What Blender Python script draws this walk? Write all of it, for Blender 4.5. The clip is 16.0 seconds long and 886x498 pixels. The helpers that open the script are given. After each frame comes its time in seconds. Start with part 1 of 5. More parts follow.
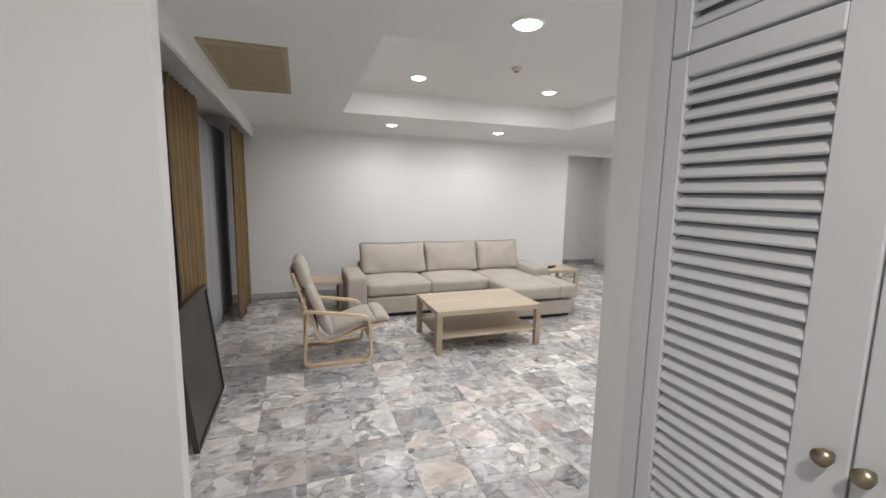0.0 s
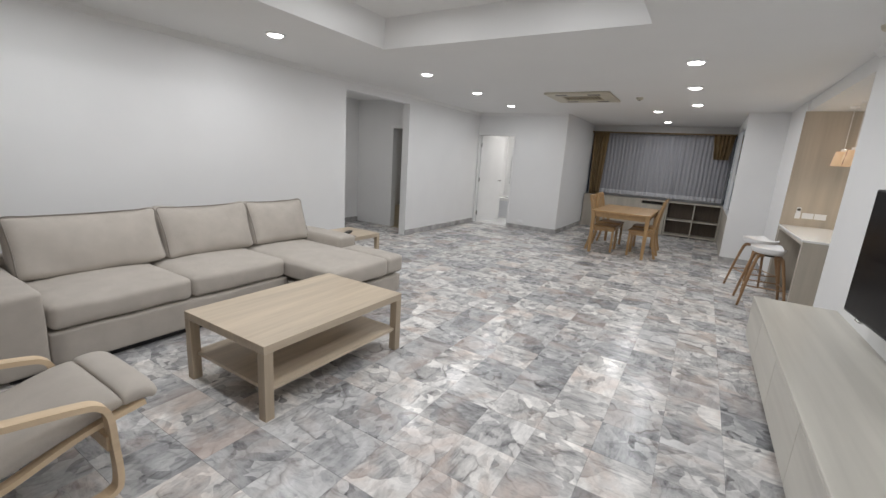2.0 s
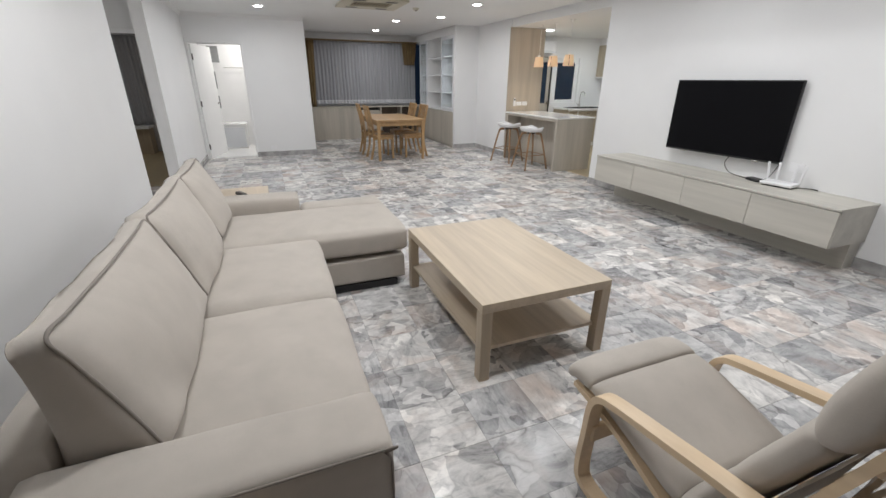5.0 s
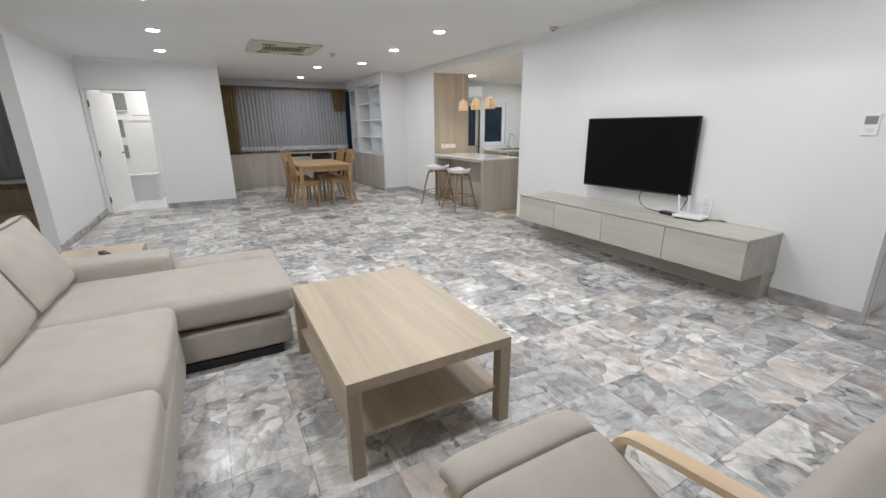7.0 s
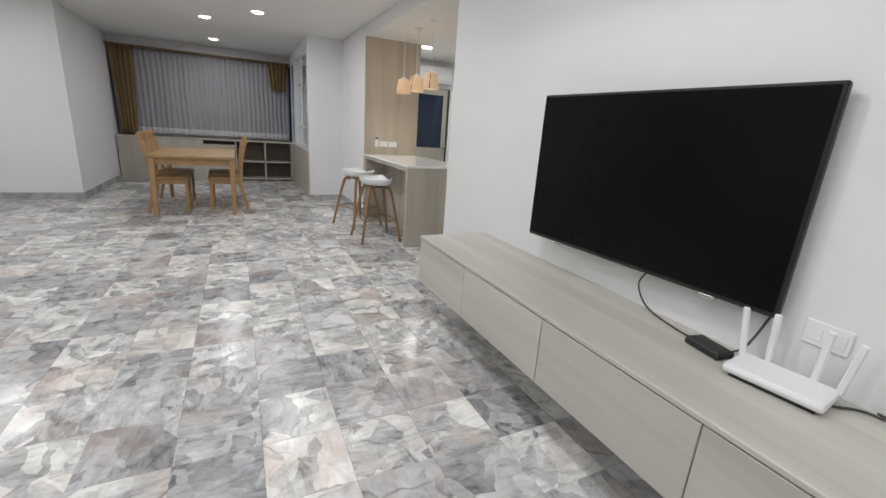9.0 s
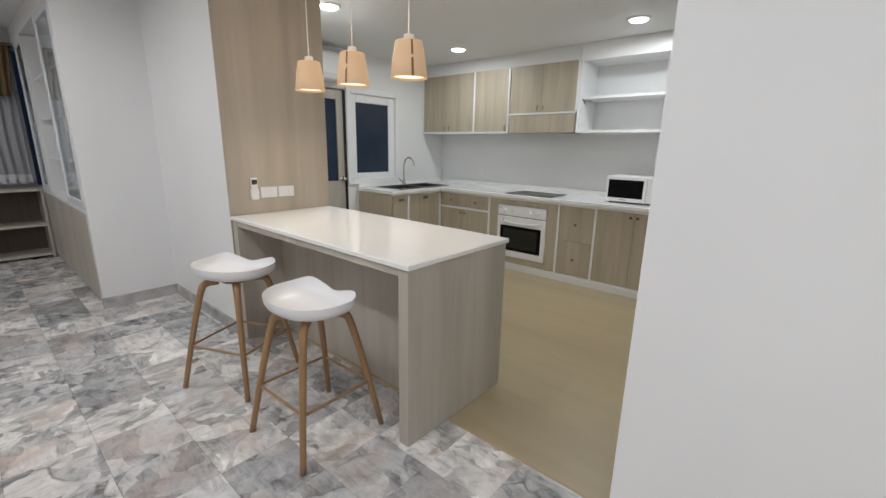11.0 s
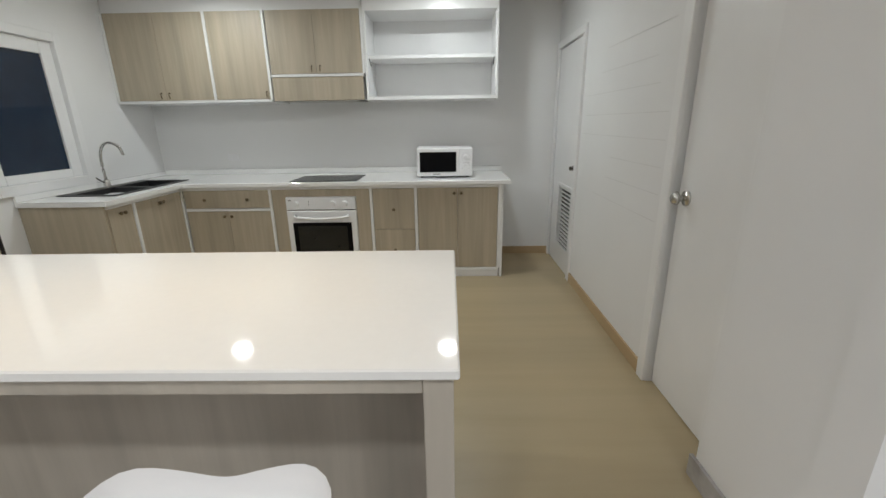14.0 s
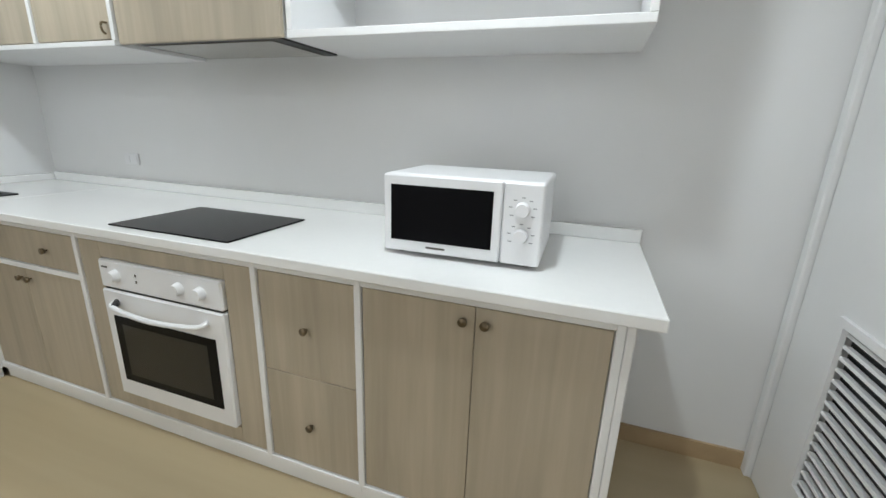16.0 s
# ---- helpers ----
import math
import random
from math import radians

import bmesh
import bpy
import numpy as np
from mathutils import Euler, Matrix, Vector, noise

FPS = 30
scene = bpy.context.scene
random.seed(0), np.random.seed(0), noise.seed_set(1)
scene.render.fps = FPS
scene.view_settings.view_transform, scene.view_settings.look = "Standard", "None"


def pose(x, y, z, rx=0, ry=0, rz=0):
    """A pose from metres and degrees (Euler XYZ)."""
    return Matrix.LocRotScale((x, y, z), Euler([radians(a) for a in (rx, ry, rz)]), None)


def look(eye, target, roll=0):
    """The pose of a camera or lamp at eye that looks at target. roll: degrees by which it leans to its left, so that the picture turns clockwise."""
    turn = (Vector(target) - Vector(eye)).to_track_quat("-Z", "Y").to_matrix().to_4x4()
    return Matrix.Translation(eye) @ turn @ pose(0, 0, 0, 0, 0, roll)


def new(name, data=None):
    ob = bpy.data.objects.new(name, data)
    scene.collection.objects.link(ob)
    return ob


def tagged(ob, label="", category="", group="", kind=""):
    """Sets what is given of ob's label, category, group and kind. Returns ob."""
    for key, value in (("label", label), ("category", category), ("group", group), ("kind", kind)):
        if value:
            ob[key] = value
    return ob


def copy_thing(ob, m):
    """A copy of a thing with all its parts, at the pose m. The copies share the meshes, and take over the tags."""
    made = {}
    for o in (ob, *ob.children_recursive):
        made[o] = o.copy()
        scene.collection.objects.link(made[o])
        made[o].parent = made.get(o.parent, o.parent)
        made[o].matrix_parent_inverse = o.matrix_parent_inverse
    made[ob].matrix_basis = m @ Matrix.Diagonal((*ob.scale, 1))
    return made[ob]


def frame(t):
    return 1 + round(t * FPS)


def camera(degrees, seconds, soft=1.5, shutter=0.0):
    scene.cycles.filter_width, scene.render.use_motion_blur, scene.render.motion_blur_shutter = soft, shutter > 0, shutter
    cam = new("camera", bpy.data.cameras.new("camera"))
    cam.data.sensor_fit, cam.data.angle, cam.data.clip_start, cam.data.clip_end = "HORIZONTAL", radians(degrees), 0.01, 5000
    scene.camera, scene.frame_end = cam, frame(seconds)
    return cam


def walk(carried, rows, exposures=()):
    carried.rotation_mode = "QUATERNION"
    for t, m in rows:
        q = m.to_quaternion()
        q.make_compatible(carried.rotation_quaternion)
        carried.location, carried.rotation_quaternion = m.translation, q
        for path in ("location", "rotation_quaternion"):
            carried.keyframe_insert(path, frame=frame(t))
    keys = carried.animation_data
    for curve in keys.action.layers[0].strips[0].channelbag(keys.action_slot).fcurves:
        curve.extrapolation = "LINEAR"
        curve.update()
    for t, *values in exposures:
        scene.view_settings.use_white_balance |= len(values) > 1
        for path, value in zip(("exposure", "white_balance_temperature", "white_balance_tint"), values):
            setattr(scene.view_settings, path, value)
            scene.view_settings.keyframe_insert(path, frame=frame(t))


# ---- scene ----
cam = camera(93.6, 16.0)
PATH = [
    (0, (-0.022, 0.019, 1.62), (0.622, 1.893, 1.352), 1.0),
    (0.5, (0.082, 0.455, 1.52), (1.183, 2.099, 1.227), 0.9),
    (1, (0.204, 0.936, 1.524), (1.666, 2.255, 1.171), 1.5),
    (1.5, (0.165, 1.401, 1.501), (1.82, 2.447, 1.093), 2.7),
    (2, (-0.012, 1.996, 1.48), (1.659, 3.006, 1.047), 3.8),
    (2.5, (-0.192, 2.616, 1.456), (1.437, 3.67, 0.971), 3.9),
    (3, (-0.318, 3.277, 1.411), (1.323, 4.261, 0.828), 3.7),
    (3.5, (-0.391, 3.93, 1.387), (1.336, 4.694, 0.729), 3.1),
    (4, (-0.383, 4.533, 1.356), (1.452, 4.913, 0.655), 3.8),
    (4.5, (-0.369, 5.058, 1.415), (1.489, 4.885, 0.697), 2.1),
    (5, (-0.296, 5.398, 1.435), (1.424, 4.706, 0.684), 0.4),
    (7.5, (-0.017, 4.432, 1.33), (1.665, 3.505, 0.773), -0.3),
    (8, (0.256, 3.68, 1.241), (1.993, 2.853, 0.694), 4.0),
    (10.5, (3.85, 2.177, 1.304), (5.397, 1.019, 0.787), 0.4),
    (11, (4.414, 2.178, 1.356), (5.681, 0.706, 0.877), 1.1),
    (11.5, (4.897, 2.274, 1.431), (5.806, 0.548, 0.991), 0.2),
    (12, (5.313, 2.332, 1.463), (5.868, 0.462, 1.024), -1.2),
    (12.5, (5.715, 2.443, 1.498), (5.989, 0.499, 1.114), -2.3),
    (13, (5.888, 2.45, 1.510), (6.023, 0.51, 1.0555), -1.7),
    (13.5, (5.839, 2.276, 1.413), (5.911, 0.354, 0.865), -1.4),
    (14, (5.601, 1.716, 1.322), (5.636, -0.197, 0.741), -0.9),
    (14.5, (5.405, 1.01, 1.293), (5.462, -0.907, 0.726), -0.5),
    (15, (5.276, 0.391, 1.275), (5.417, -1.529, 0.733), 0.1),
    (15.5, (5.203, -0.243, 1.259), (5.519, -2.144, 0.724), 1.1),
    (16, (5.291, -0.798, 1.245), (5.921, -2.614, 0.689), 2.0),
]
LIVING_WATTS, KITCHEN_WATTS = 16.0, 15.0
EXPOSURES = [(0, -0.58, 6750, 11), (0.5, -0.58, 6780, 11), (1, -0.72, 6800, 11), (1.5, -0.84, 6500, 10), (2.5, -0.80, 6500, 10), (3.5, -0.66, 6500, 10), (5, -0.60, 6500, 10),
             (8, -0.67, 6450, 9), (10.5, -0.82, 6520, 9.5), (11, -0.77, 6500, 10), (12.5, -0.86, 6600, 8), (13.5, -0.84, 6600, 8), (14, -0.82, 6600, 8), (14.5, -0.70, 6500, 8), (15, -0.50, 6380, 8), (16, -0.36, 6270, 7)]
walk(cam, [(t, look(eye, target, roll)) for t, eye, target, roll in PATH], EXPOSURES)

# ---- world and light ----
CEIL, KCEIL = 2.50, 2.36
world = bpy.data.worlds.new("night")
scene.world = world
world.use_nodes = True
world.node_tree.nodes["Background"].inputs["Color"].default_value = (0.02, 0.035, 0.07, 1)
world.node_tree.nodes["Background"].inputs["Strength"].default_value = 0.35

DOWNLIGHTS = [(1.15, 5.60, CEIL), (2.73, 5.65, CEIL), (4.69, 5.25, CEIL), (6.15, 5.28, CEIL), (7.64, 5.33, CEIL),
              (1.12, 2.05, CEIL), (2.90, 2.12, CEIL), (4.77, 2.25, CEIL), (6.15, 2.28, CEIL), (7.64, 2.28, CEIL),
              (8.44, 2.89, CEIL), (10.24, 2.86, CEIL),
              (1.12, 4.18, 2.75), (2.63, 4.20, 2.75), (2.65, 2.98, 2.75), (1.12, 2.98, 2.75)]
KITCHEN_LIGHTS = [(5.63, -1.54, KCEIL), (7.44, -1.52, KCEIL), (7.33, 0.15, KCEIL)]
# Lamps added in passage, bathroom, hall and bedroom; none of them is in view.
UNSEEN_LAMPS = [(5.4, 7.6, CEIL), (10.0, 5.6, CEIL), (0.1, -0.35, CEIL), (8.6, 8.2, CEIL)]


def disc_lamp(x, y, z, watts, colour, size=0.13):
    data = bpy.data.lights.new("downlight", "AREA")
    data.shape, data.size, data.energy, data.color = "DISK", size, watts, colour
    ob = new("disc_area_lamp", data)
    ob.matrix_world = pose(x, y, z - 0.030)
    return ob


for p in DOWNLIGHTS:
    disc_lamp(*p, LIVING_WATTS, (0.965, 0.98, 1.0))
for p, share in zip(KITCHEN_LIGHTS, (1.2, 0.85, 1.2)):
    disc_lamp(*p, KITCHEN_WATTS * share, (0.92, 0.975, 1.0))
# Added fill for those rooms: no downlight fixture is built over them.
for p, w in zip(UNSEEN_LAMPS, (6, 26, 25, 10)):
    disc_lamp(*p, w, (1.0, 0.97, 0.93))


# ---- materials ----
def ramp(nt, fac, stops):
    n = nt.nodes.new("ShaderNodeValToRGB")
    while len(n.color_ramp.elements) < len(stops):
        n.color_ramp.elements.new(0.5)
    for e, (pos, col) in zip(n.color_ramp.elements, stops):
        e.position, e.color = pos, (*col, 1)
    nt.links.new(fac, n.inputs[0])
    return n.outputs[0]


def base_material(name, rough=0.5, metal=0.0):
    m = bpy.data.materials.new(name)
    m.use_nodes = True
    nt = m.node_tree
    b = nt.nodes["Principled BSDF"]
    b.inputs["Roughness"].default_value, b.inputs["Metallic"].default_value = rough, metal
    return m, nt, b


def coords(nt, stretch=(1, 1, 1), shuffle=False):
    tc = nt.nodes.new("ShaderNodeTexCoord")
    mp = nt.nodes.new("ShaderNodeMapping")
    mp.inputs["Scale"].default_value = stretch
    nt.links.new(tc.outputs["Object"], mp.inputs["Vector"])
    if shuffle:
        oi = nt.nodes.new("ShaderNodeObjectInfo")
        mul = nt.nodes.new("ShaderNodeVectorMath")
        mul.operation = "SCALE"
        mul.inputs[0].default_value = (37, 19, 11)
        nt.links.new(oi.outputs["Random"], mul.inputs["Scale"])
        nt.links.new(mul.outputs[0], mp.inputs["Location"])
    return mp.outputs[0]


def noise_tex(nt, vec, scale, detail=4, distortion=0.0, roughness=0.55):
    n = nt.nodes.new("ShaderNodeTexNoise")
    n.inputs["Scale"].default_value, n.inputs["Detail"].default_value = scale, detail
    n.inputs["Distortion"].default_value, n.inputs["Roughness"].default_value = distortion, roughness
    nt.links.new(vec, n.inputs["Vector"])
    return n.outputs["Fac"]


def bump(nt, b, height, strength, distance=0.002):
    n = nt.nodes.new("ShaderNodeBump")
    n.inputs["Strength"].default_value, n.inputs["Distance"].default_value = strength, distance
    nt.links.new(height, n.inputs["Height"])
    nt.links.new(n.outputs[0], b.inputs["Normal"])


def mix(nt, a, b, fac, mode="MIX"):
    n = nt.nodes.new("ShaderNodeMix")
    n.data_type, n.blend_type = "RGBA", mode
    for sock, v in ((n.inputs[6], a), (n.inputs[7], b), (n.inputs[0], fac)):
        if isinstance(v, (tuple, float, int)):
            sock.default_value = (*v, 1) if isinstance(v, tuple) else v
        else:
            nt.links.new(v, sock)
    return n.outputs[2]


def plain(name, colour, rough=0.5, metal=0.0, vary=0.06, scale=3.0, fine=90.0, relief=0.08):
    """Painted or moulded surface with slow tonal drift and fine relief."""
    m, nt, b = base_material(name, rough, metal)
    v = coords(nt)
    slow = noise_tex(nt, v, scale, 3)
    lo = tuple(c * (1 - vary) for c in colour)
    hi = tuple(min(1, c * (1 + vary)) for c in colour)
    nt.links.new(ramp(nt, slow, [(0.3, lo), (0.7, hi)]), b.inputs["Base Color"])
    bump(nt, b, noise_tex(nt, v, fine, 2), relief, 0.001)
    return m


def wood(name, dark, light, axis="x", rough=0.42, fine=38, plank=0.0):
    """Straight-grained veneer, grain along one axis."""
    m, nt, b = base_material(name, rough)
    st = {"x": (0.06, 1, 1), "y": (1, 0.06, 1), "z": (1, 1, 0.06)}[axis]
    v = coords(nt, st, True)
    a = noise_tex(nt, v, fine, 5, 0.4)
    s = noise_tex(nt, v, fine * 0.22, 2, 0.3)
    c1 = ramp(nt, a, [(0.3, dark), (0.7, light)])
    mid = tuple((p + q) / 2 for p, q in zip(dark, light))
    c2 = ramp(nt, s, [(0.35, tuple(0.80 * c for c in mid)), (0.65, tuple(min(1, 1.17 * c) for c in mid))])
    nt.links.new(mix(nt, c1, c2, 0.5), b.inputs["Base Color"])
    bump(nt, b, a, 0.06, 0.001)
    return m


def fabric(name, dark, light, weave=900, rough=0.95):
    m, nt, b = base_material(name, rough)
    v = coords(nt)
    w1 = noise_tex(nt, v, weave, 2)
    slow = noise_tex(nt, v, 7, 4)
    c = mix(nt, ramp(nt, w1, [(0.3, dark), (0.7, light)]), ramp(nt, slow, [(0.3, dark), (0.7, light)]), 0.45)
    nt.links.new(c, b.inputs["Base Color"])
    b.inputs["Sheen Weight"].default_value = 0.15
    b.inputs["Specular IOR Level"].default_value = 0.15
    bump(nt, b, w1, 0.35, 0.0015)
    return m


def marble(name, rough=0.205):
    """Grey-white breccia marble: pale clouds, grey and rust veins, each tile cut from another place."""
    m, nt, b = base_material(name, rough)
    b.inputs["Specular IOR Level"].default_value = 0.2
    v = coords(nt, (1, 1, 1), True)
    geo = nt.nodes.new("ShaderNodeNewGeometry")
    oi = nt.nodes.new("ShaderNodeObjectInfo")
    add = nt.nodes.new("ShaderNodeMath")
    nt.links.new(geo.outputs["Random Per Island"], add.inputs[0])
    nt.links.new(oi.outputs["Random"], add.inputs[1])
    fr = nt.nodes.new("ShaderNodeMath")
    fr.operation = "FRACT"
    nt.links.new(add.outputs[0], fr.inputs[0])
    sh = nt.nodes.new("ShaderNodeVectorMath")
    sh.operation = "SCALE"
    sh.inputs[0].default_value = (23, 41, 9)
    nt.links.new(fr.outputs[0], sh.inputs["Scale"])
    ad = nt.nodes.new("ShaderNodeVectorMath")
    nt.links.new(v, ad.inputs[0])
    nt.links.new(sh.outputs[0], ad.inputs[1])
    v = ad.outputs[0]
    # angular fragments of three sizes in a cloudy ground, with dark and rusty seams
    nz = nt.nodes.new("ShaderNodeTexNoise")
    nz.inputs["Scale"].default_value, nz.inputs["Detail"].default_value, nz.inputs["Roughness"].default_value = 3.0, 3, 0.5
    nt.links.new(v, nz.inputs["Vector"])
    sc = nt.nodes.new("ShaderNodeVectorMath")
    sc.operation = "SCALE"
    sc.inputs["Scale"].default_value = 0.30
    nt.links.new(nz.outputs["Color"], sc.inputs[0])
    warp = nt.nodes.new("ShaderNodeVectorMath")
    nt.links.new(v, warp.inputs[0])
    nt.links.new(sc.outputs[0], warp.inputs[1])

    def cells(scale, feature="F1"):
        vor = nt.nodes.new("ShaderNodeTexVoronoi")
        vor.feature = feature
        vor.inputs["Scale"].default_value = scale
        nt.links.new(warp.outputs[0], vor.inputs["Vector"])
        return vor
    greys = [(0.0, (0.13, 0.128, 0.132)), (0.3, (0.34, 0.34, 0.345)), (0.55, (0.60, 0.595, 0.585)), (0.9, (0.86, 0.845, 0.825))]
    big = ramp(nt, cells(4.2).outputs["Color"], greys)
    small = ramp(nt, cells(16.0).outputs["Color"], greys)
    clouds = ramp(nt, noise_tex(nt, v, 7.0, 6, 0.8, 0.65), [(0.3, greys[0][1]), (0.45, greys[1][1]), (0.57, greys[2][1]), (0.72, greys[3][1])])
    pick = ramp(nt, noise_tex(nt, v, 2.6, 2), [(0.42, (0, 0, 0)), (0.58, (1, 1, 1))])
    tc2 = nt.nodes.new("ShaderNodeMapping")
    tc2.inputs["Scale"].default_value, tc2.inputs["Rotation"].default_value = (1.0, 3.2, 1.0), (0, 0, 0.6)
    nt.links.new(v, tc2.inputs["Vector"])
    streak = ramp(nt, noise_tex(nt, tc2.outputs[0], 5.0, 7, 1.6, 0.68), [(0.34, greys[0][1]), (0.46, greys[2][1]), (0.56, greys[3][1]), (0.70, greys[1][1])])
    stone = mix(nt, mix(nt, mix(nt, big, small, pick), clouds, 0.36), streak, 0.22)
    punch = nt.nodes.new("ShaderNodeBrightContrast")
    punch.inputs["Contrast"].default_value = 0.42
    punch.inputs["Bright"].default_value = 0.02
    nt.links.new(stone, punch.inputs["Color"])
    stone = punch.outputs[0]
    seam = ramp(nt, cells(4.2, "DISTANCE_TO_EDGE").outputs["Distance"], [(0.0, (0.9, 0.9, 0.9)), (0.015, (0.4, 0.4, 0.4)), (0.05, (0, 0, 0))])
    gate = ramp(nt, noise_tex(nt, v, 3.1, 3), [(0.48, (0.0, 0.0, 0.0)), (0.66, (0.9, 0.9, 0.9))])
    veined = mix(nt, stone, (0.10, 0.085, 0.08), mix(nt, seam, gate, 1.0, "MULTIPLY"))
    rust = ramp(nt, noise_tex(nt, v, 2.3, 5, 0.8), [(0.50, (0, 0, 0)), (0.70, (0.6, 0.6, 0.6))])
    warm = mix(nt, veined, (0.60, 0.47, 0.40), rust)
    tone = ramp(nt, fr.outputs[0], [(0.0, (0.60, 0.61, 0.63)), (0.35, (0.84, 0.845, 0.86)), (0.7, (1.0, 0.985, 0.97)), (1.0, (1.08, 1.07, 1.06))])
    nt.links.new(mix(nt, warm, tone, 1.0, "MULTIPLY"), b.inputs["Base Color"])
    nt.links.new(ramp(nt, noise_tex(nt, v, 9, 3), [(0.3, (rough - 0.04,) * 3), (0.7, (rough + 0.07,) * 3)]), b.inputs["Roughness"])
    return m


def glow(name, colour, strength):
    m, nt, b = base_material(name, 0.5)
    b.inputs["Base Color"].default_value = (*colour, 1)
    b.inputs["Emission Color"].default_value = (*colour, 1)
    b.inputs["Emission Strength"].default_value = strength
    return m


def glass_material(name, colour=(0.9, 0.95, 0.97), rough=0.02):
    m, nt, b = base_material(name, rough)
    b.inputs["Base Color"].default_value = (*colour, 1)
    b.inputs["Transmission Weight"].default_value = 1.0
    b.inputs["IOR"].default_value = 1.45
    return m


def sheer_material(name, colour, through_light=0.35):
    m, nt, b = base_material(name, 0.9)
    v = coords(nt, (1, 1, 0.02))
    nt.links.new(ramp(nt, noise_tex(nt, v, 30, 3), [(0.3, tuple(0.8 * c for c in colour)), (0.7, colour)]), b.inputs["Base Color"])
    b.inputs["Transmission Weight"].default_value = 0.0
    tr = nt.nodes.new("ShaderNodeBsdfTransparent")
    mx = nt.nodes.new("ShaderNodeMixShader")
    mx.inputs[0].default_value = through_light
    out = nt.nodes["Material Output"]
    nt.links.new(b.outputs[0], mx.inputs[1])
    nt.links.new(tr.outputs[0], mx.inputs[2])
    nt.links.new(mx.outputs[0], out.inputs["Surface"])
    return m


WALL = plain("wall_paint", (0.80, 0.80, 0.80), 0.6, vary=0.02, scale=1.2, fine=140, relief=0.05)
CEILING = plain("ceiling_paint", (0.80, 0.80, 0.795), 0.75, vary=0.015, scale=1.0, fine=120, relief=0.04)
WHITE = plain("white_lacquer", (0.82, 0.82, 0.82), 0.32, vary=0.02, fine=60, relief=0.02)
GREYWHITE = plain("grey_white_lacquer", (0.70, 0.715, 0.74), 0.38, vary=0.025, fine=60, relief=0.03)
QUARTZ = plain("white_quartz", (0.87, 0.87, 0.86), 0.055, vary=0.008, scale=40, fine=200, relief=0.005)
PLASTIC = plain("white_plastic", (0.83, 0.83, 0.84), 0.3, vary=0.015, relief=0.02)
BLACK = plain("black_gloss", (0.004, 0.004, 0.005), 0.22, vary=0.1, relief=0.0)
BLACK.node_tree.nodes["Principled BSDF"].inputs["Specular IOR Level"].default_value = 0.12
OVENGLASS = plain("smoked_glass", (0.011, 0.012, 0.012), 0.15, vary=0.3, relief=0.0)
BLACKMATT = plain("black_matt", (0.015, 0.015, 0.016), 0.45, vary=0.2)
STEEL = plain("brushed_steel", (0.62, 0.61, 0.58), 0.25, 1.0, 0.05)
ANTIQUE = plain("antique_brass", (0.20, 0.155, 0.10), 0.4, 0.9, 0.15)
BRASS = plain("dull_brass", (0.42, 0.36, 0.26), 0.35, 1.0, 0.1)
DARKMETAL = plain("dark_metal", (0.10, 0.09, 0.08), 0.4, 0.7, 0.1)
SOFA = fabric("sofa_cloth", (0.40, 0.365, 0.325), (0.53, 0.485, 0.435))
# Sofa cloth darkened: the shading along the piping is put into its colour.
SOFASHADED = fabric("shaded_piping_cloth", (0.22, 0.195, 0.175), (0.30, 0.27, 0.24))
BIRCH = wood("pale_birch", (0.62, 0.46, 0.29), (0.78, 0.62, 0.43), "x", 0.35, 30)
OAKX = wood("pale_oak_x", (0.43, 0.35, 0.26), (0.60, 0.505, 0.385), "x")
OAKZ = wood("pale_oak_z", (0.38, 0.305, 0.22), (0.52, 0.43, 0.32), "z")
GREIGEZ = wood("greige_veneer_z", (0.37, 0.315, 0.235), (0.50, 0.435, 0.335), "z", 0.45, 34)
ISLANDZ = wood("grey_veneer_z", (0.42, 0.385, 0.33), (0.52, 0.475, 0.41), "z", 0.45, 30)
BEIGEZ = wood("beige_veneer_z", (0.42, 0.365, 0.295), (0.52, 0.455, 0.375), "z", 0.45, 24)
TVWOOD = wood("ash_grey_veneer", (0.47, 0.45, 0.40), (0.56, 0.535, 0.48), "x", 0.4, 26)
DARKWOOD = wood("dark_brown_board", (0.07, 0.05, 0.035), (0.13, 0.095, 0.065), "z")
TEAK = wood("dining_wood", (0.34, 0.205, 0.09), (0.46, 0.295, 0.145), "x", 0.35, 30)
TEAKZ = wood("dining_wood_z", (0.34, 0.205, 0.09), (0.46, 0.295, 0.145), "z", 0.35, 30)
STOOLWOOD = wood("stool_wood", (0.25, 0.14, 0.065), (0.36, 0.215, 0.11), "z", 0.4, 40)
MARBLE = marble("breccia_marble")
BASEMARBLE = plain("grey_marble_skirting", (0.40, 0.39, 0.385), 0.25, vary=0.35, scale=6)
GROUT = plain("grout", (0.50, 0.49, 0.48), 0.7)
KFLOOR = wood("tan_vinyl", (0.40, 0.32, 0.195), (0.47, 0.385, 0.245), "x", 0.38, 9)
KSKIRT = wood("tan_skirting", (0.42, 0.30, 0.17), (0.50, 0.37, 0.22), "y", 0.45, 12)
CURTAIN = fabric("tan_curtain", (0.15, 0.10, 0.048), (0.24, 0.165, 0.085), 500)
SHEER = sheer_material("grey_sheer", (0.50, 0.50, 0.53), 0.35)
HEM = sheer_material("pale_sheer_hem", (0.68, 0.68, 0.72), 0.2)
NIGHT = plain("night_blue_glass", (0.012, 0.025, 0.05), 0.06, vary=0.2, relief=0.0)
GLASS = glass_material("cabinet_glass")
LAMPGLOW = glow("led_diffuser", (1.0, 0.98, 0.95), 14.0)
SHADE = glow("lit_shade", (0.80, 0.55, 0.34), 0.38)
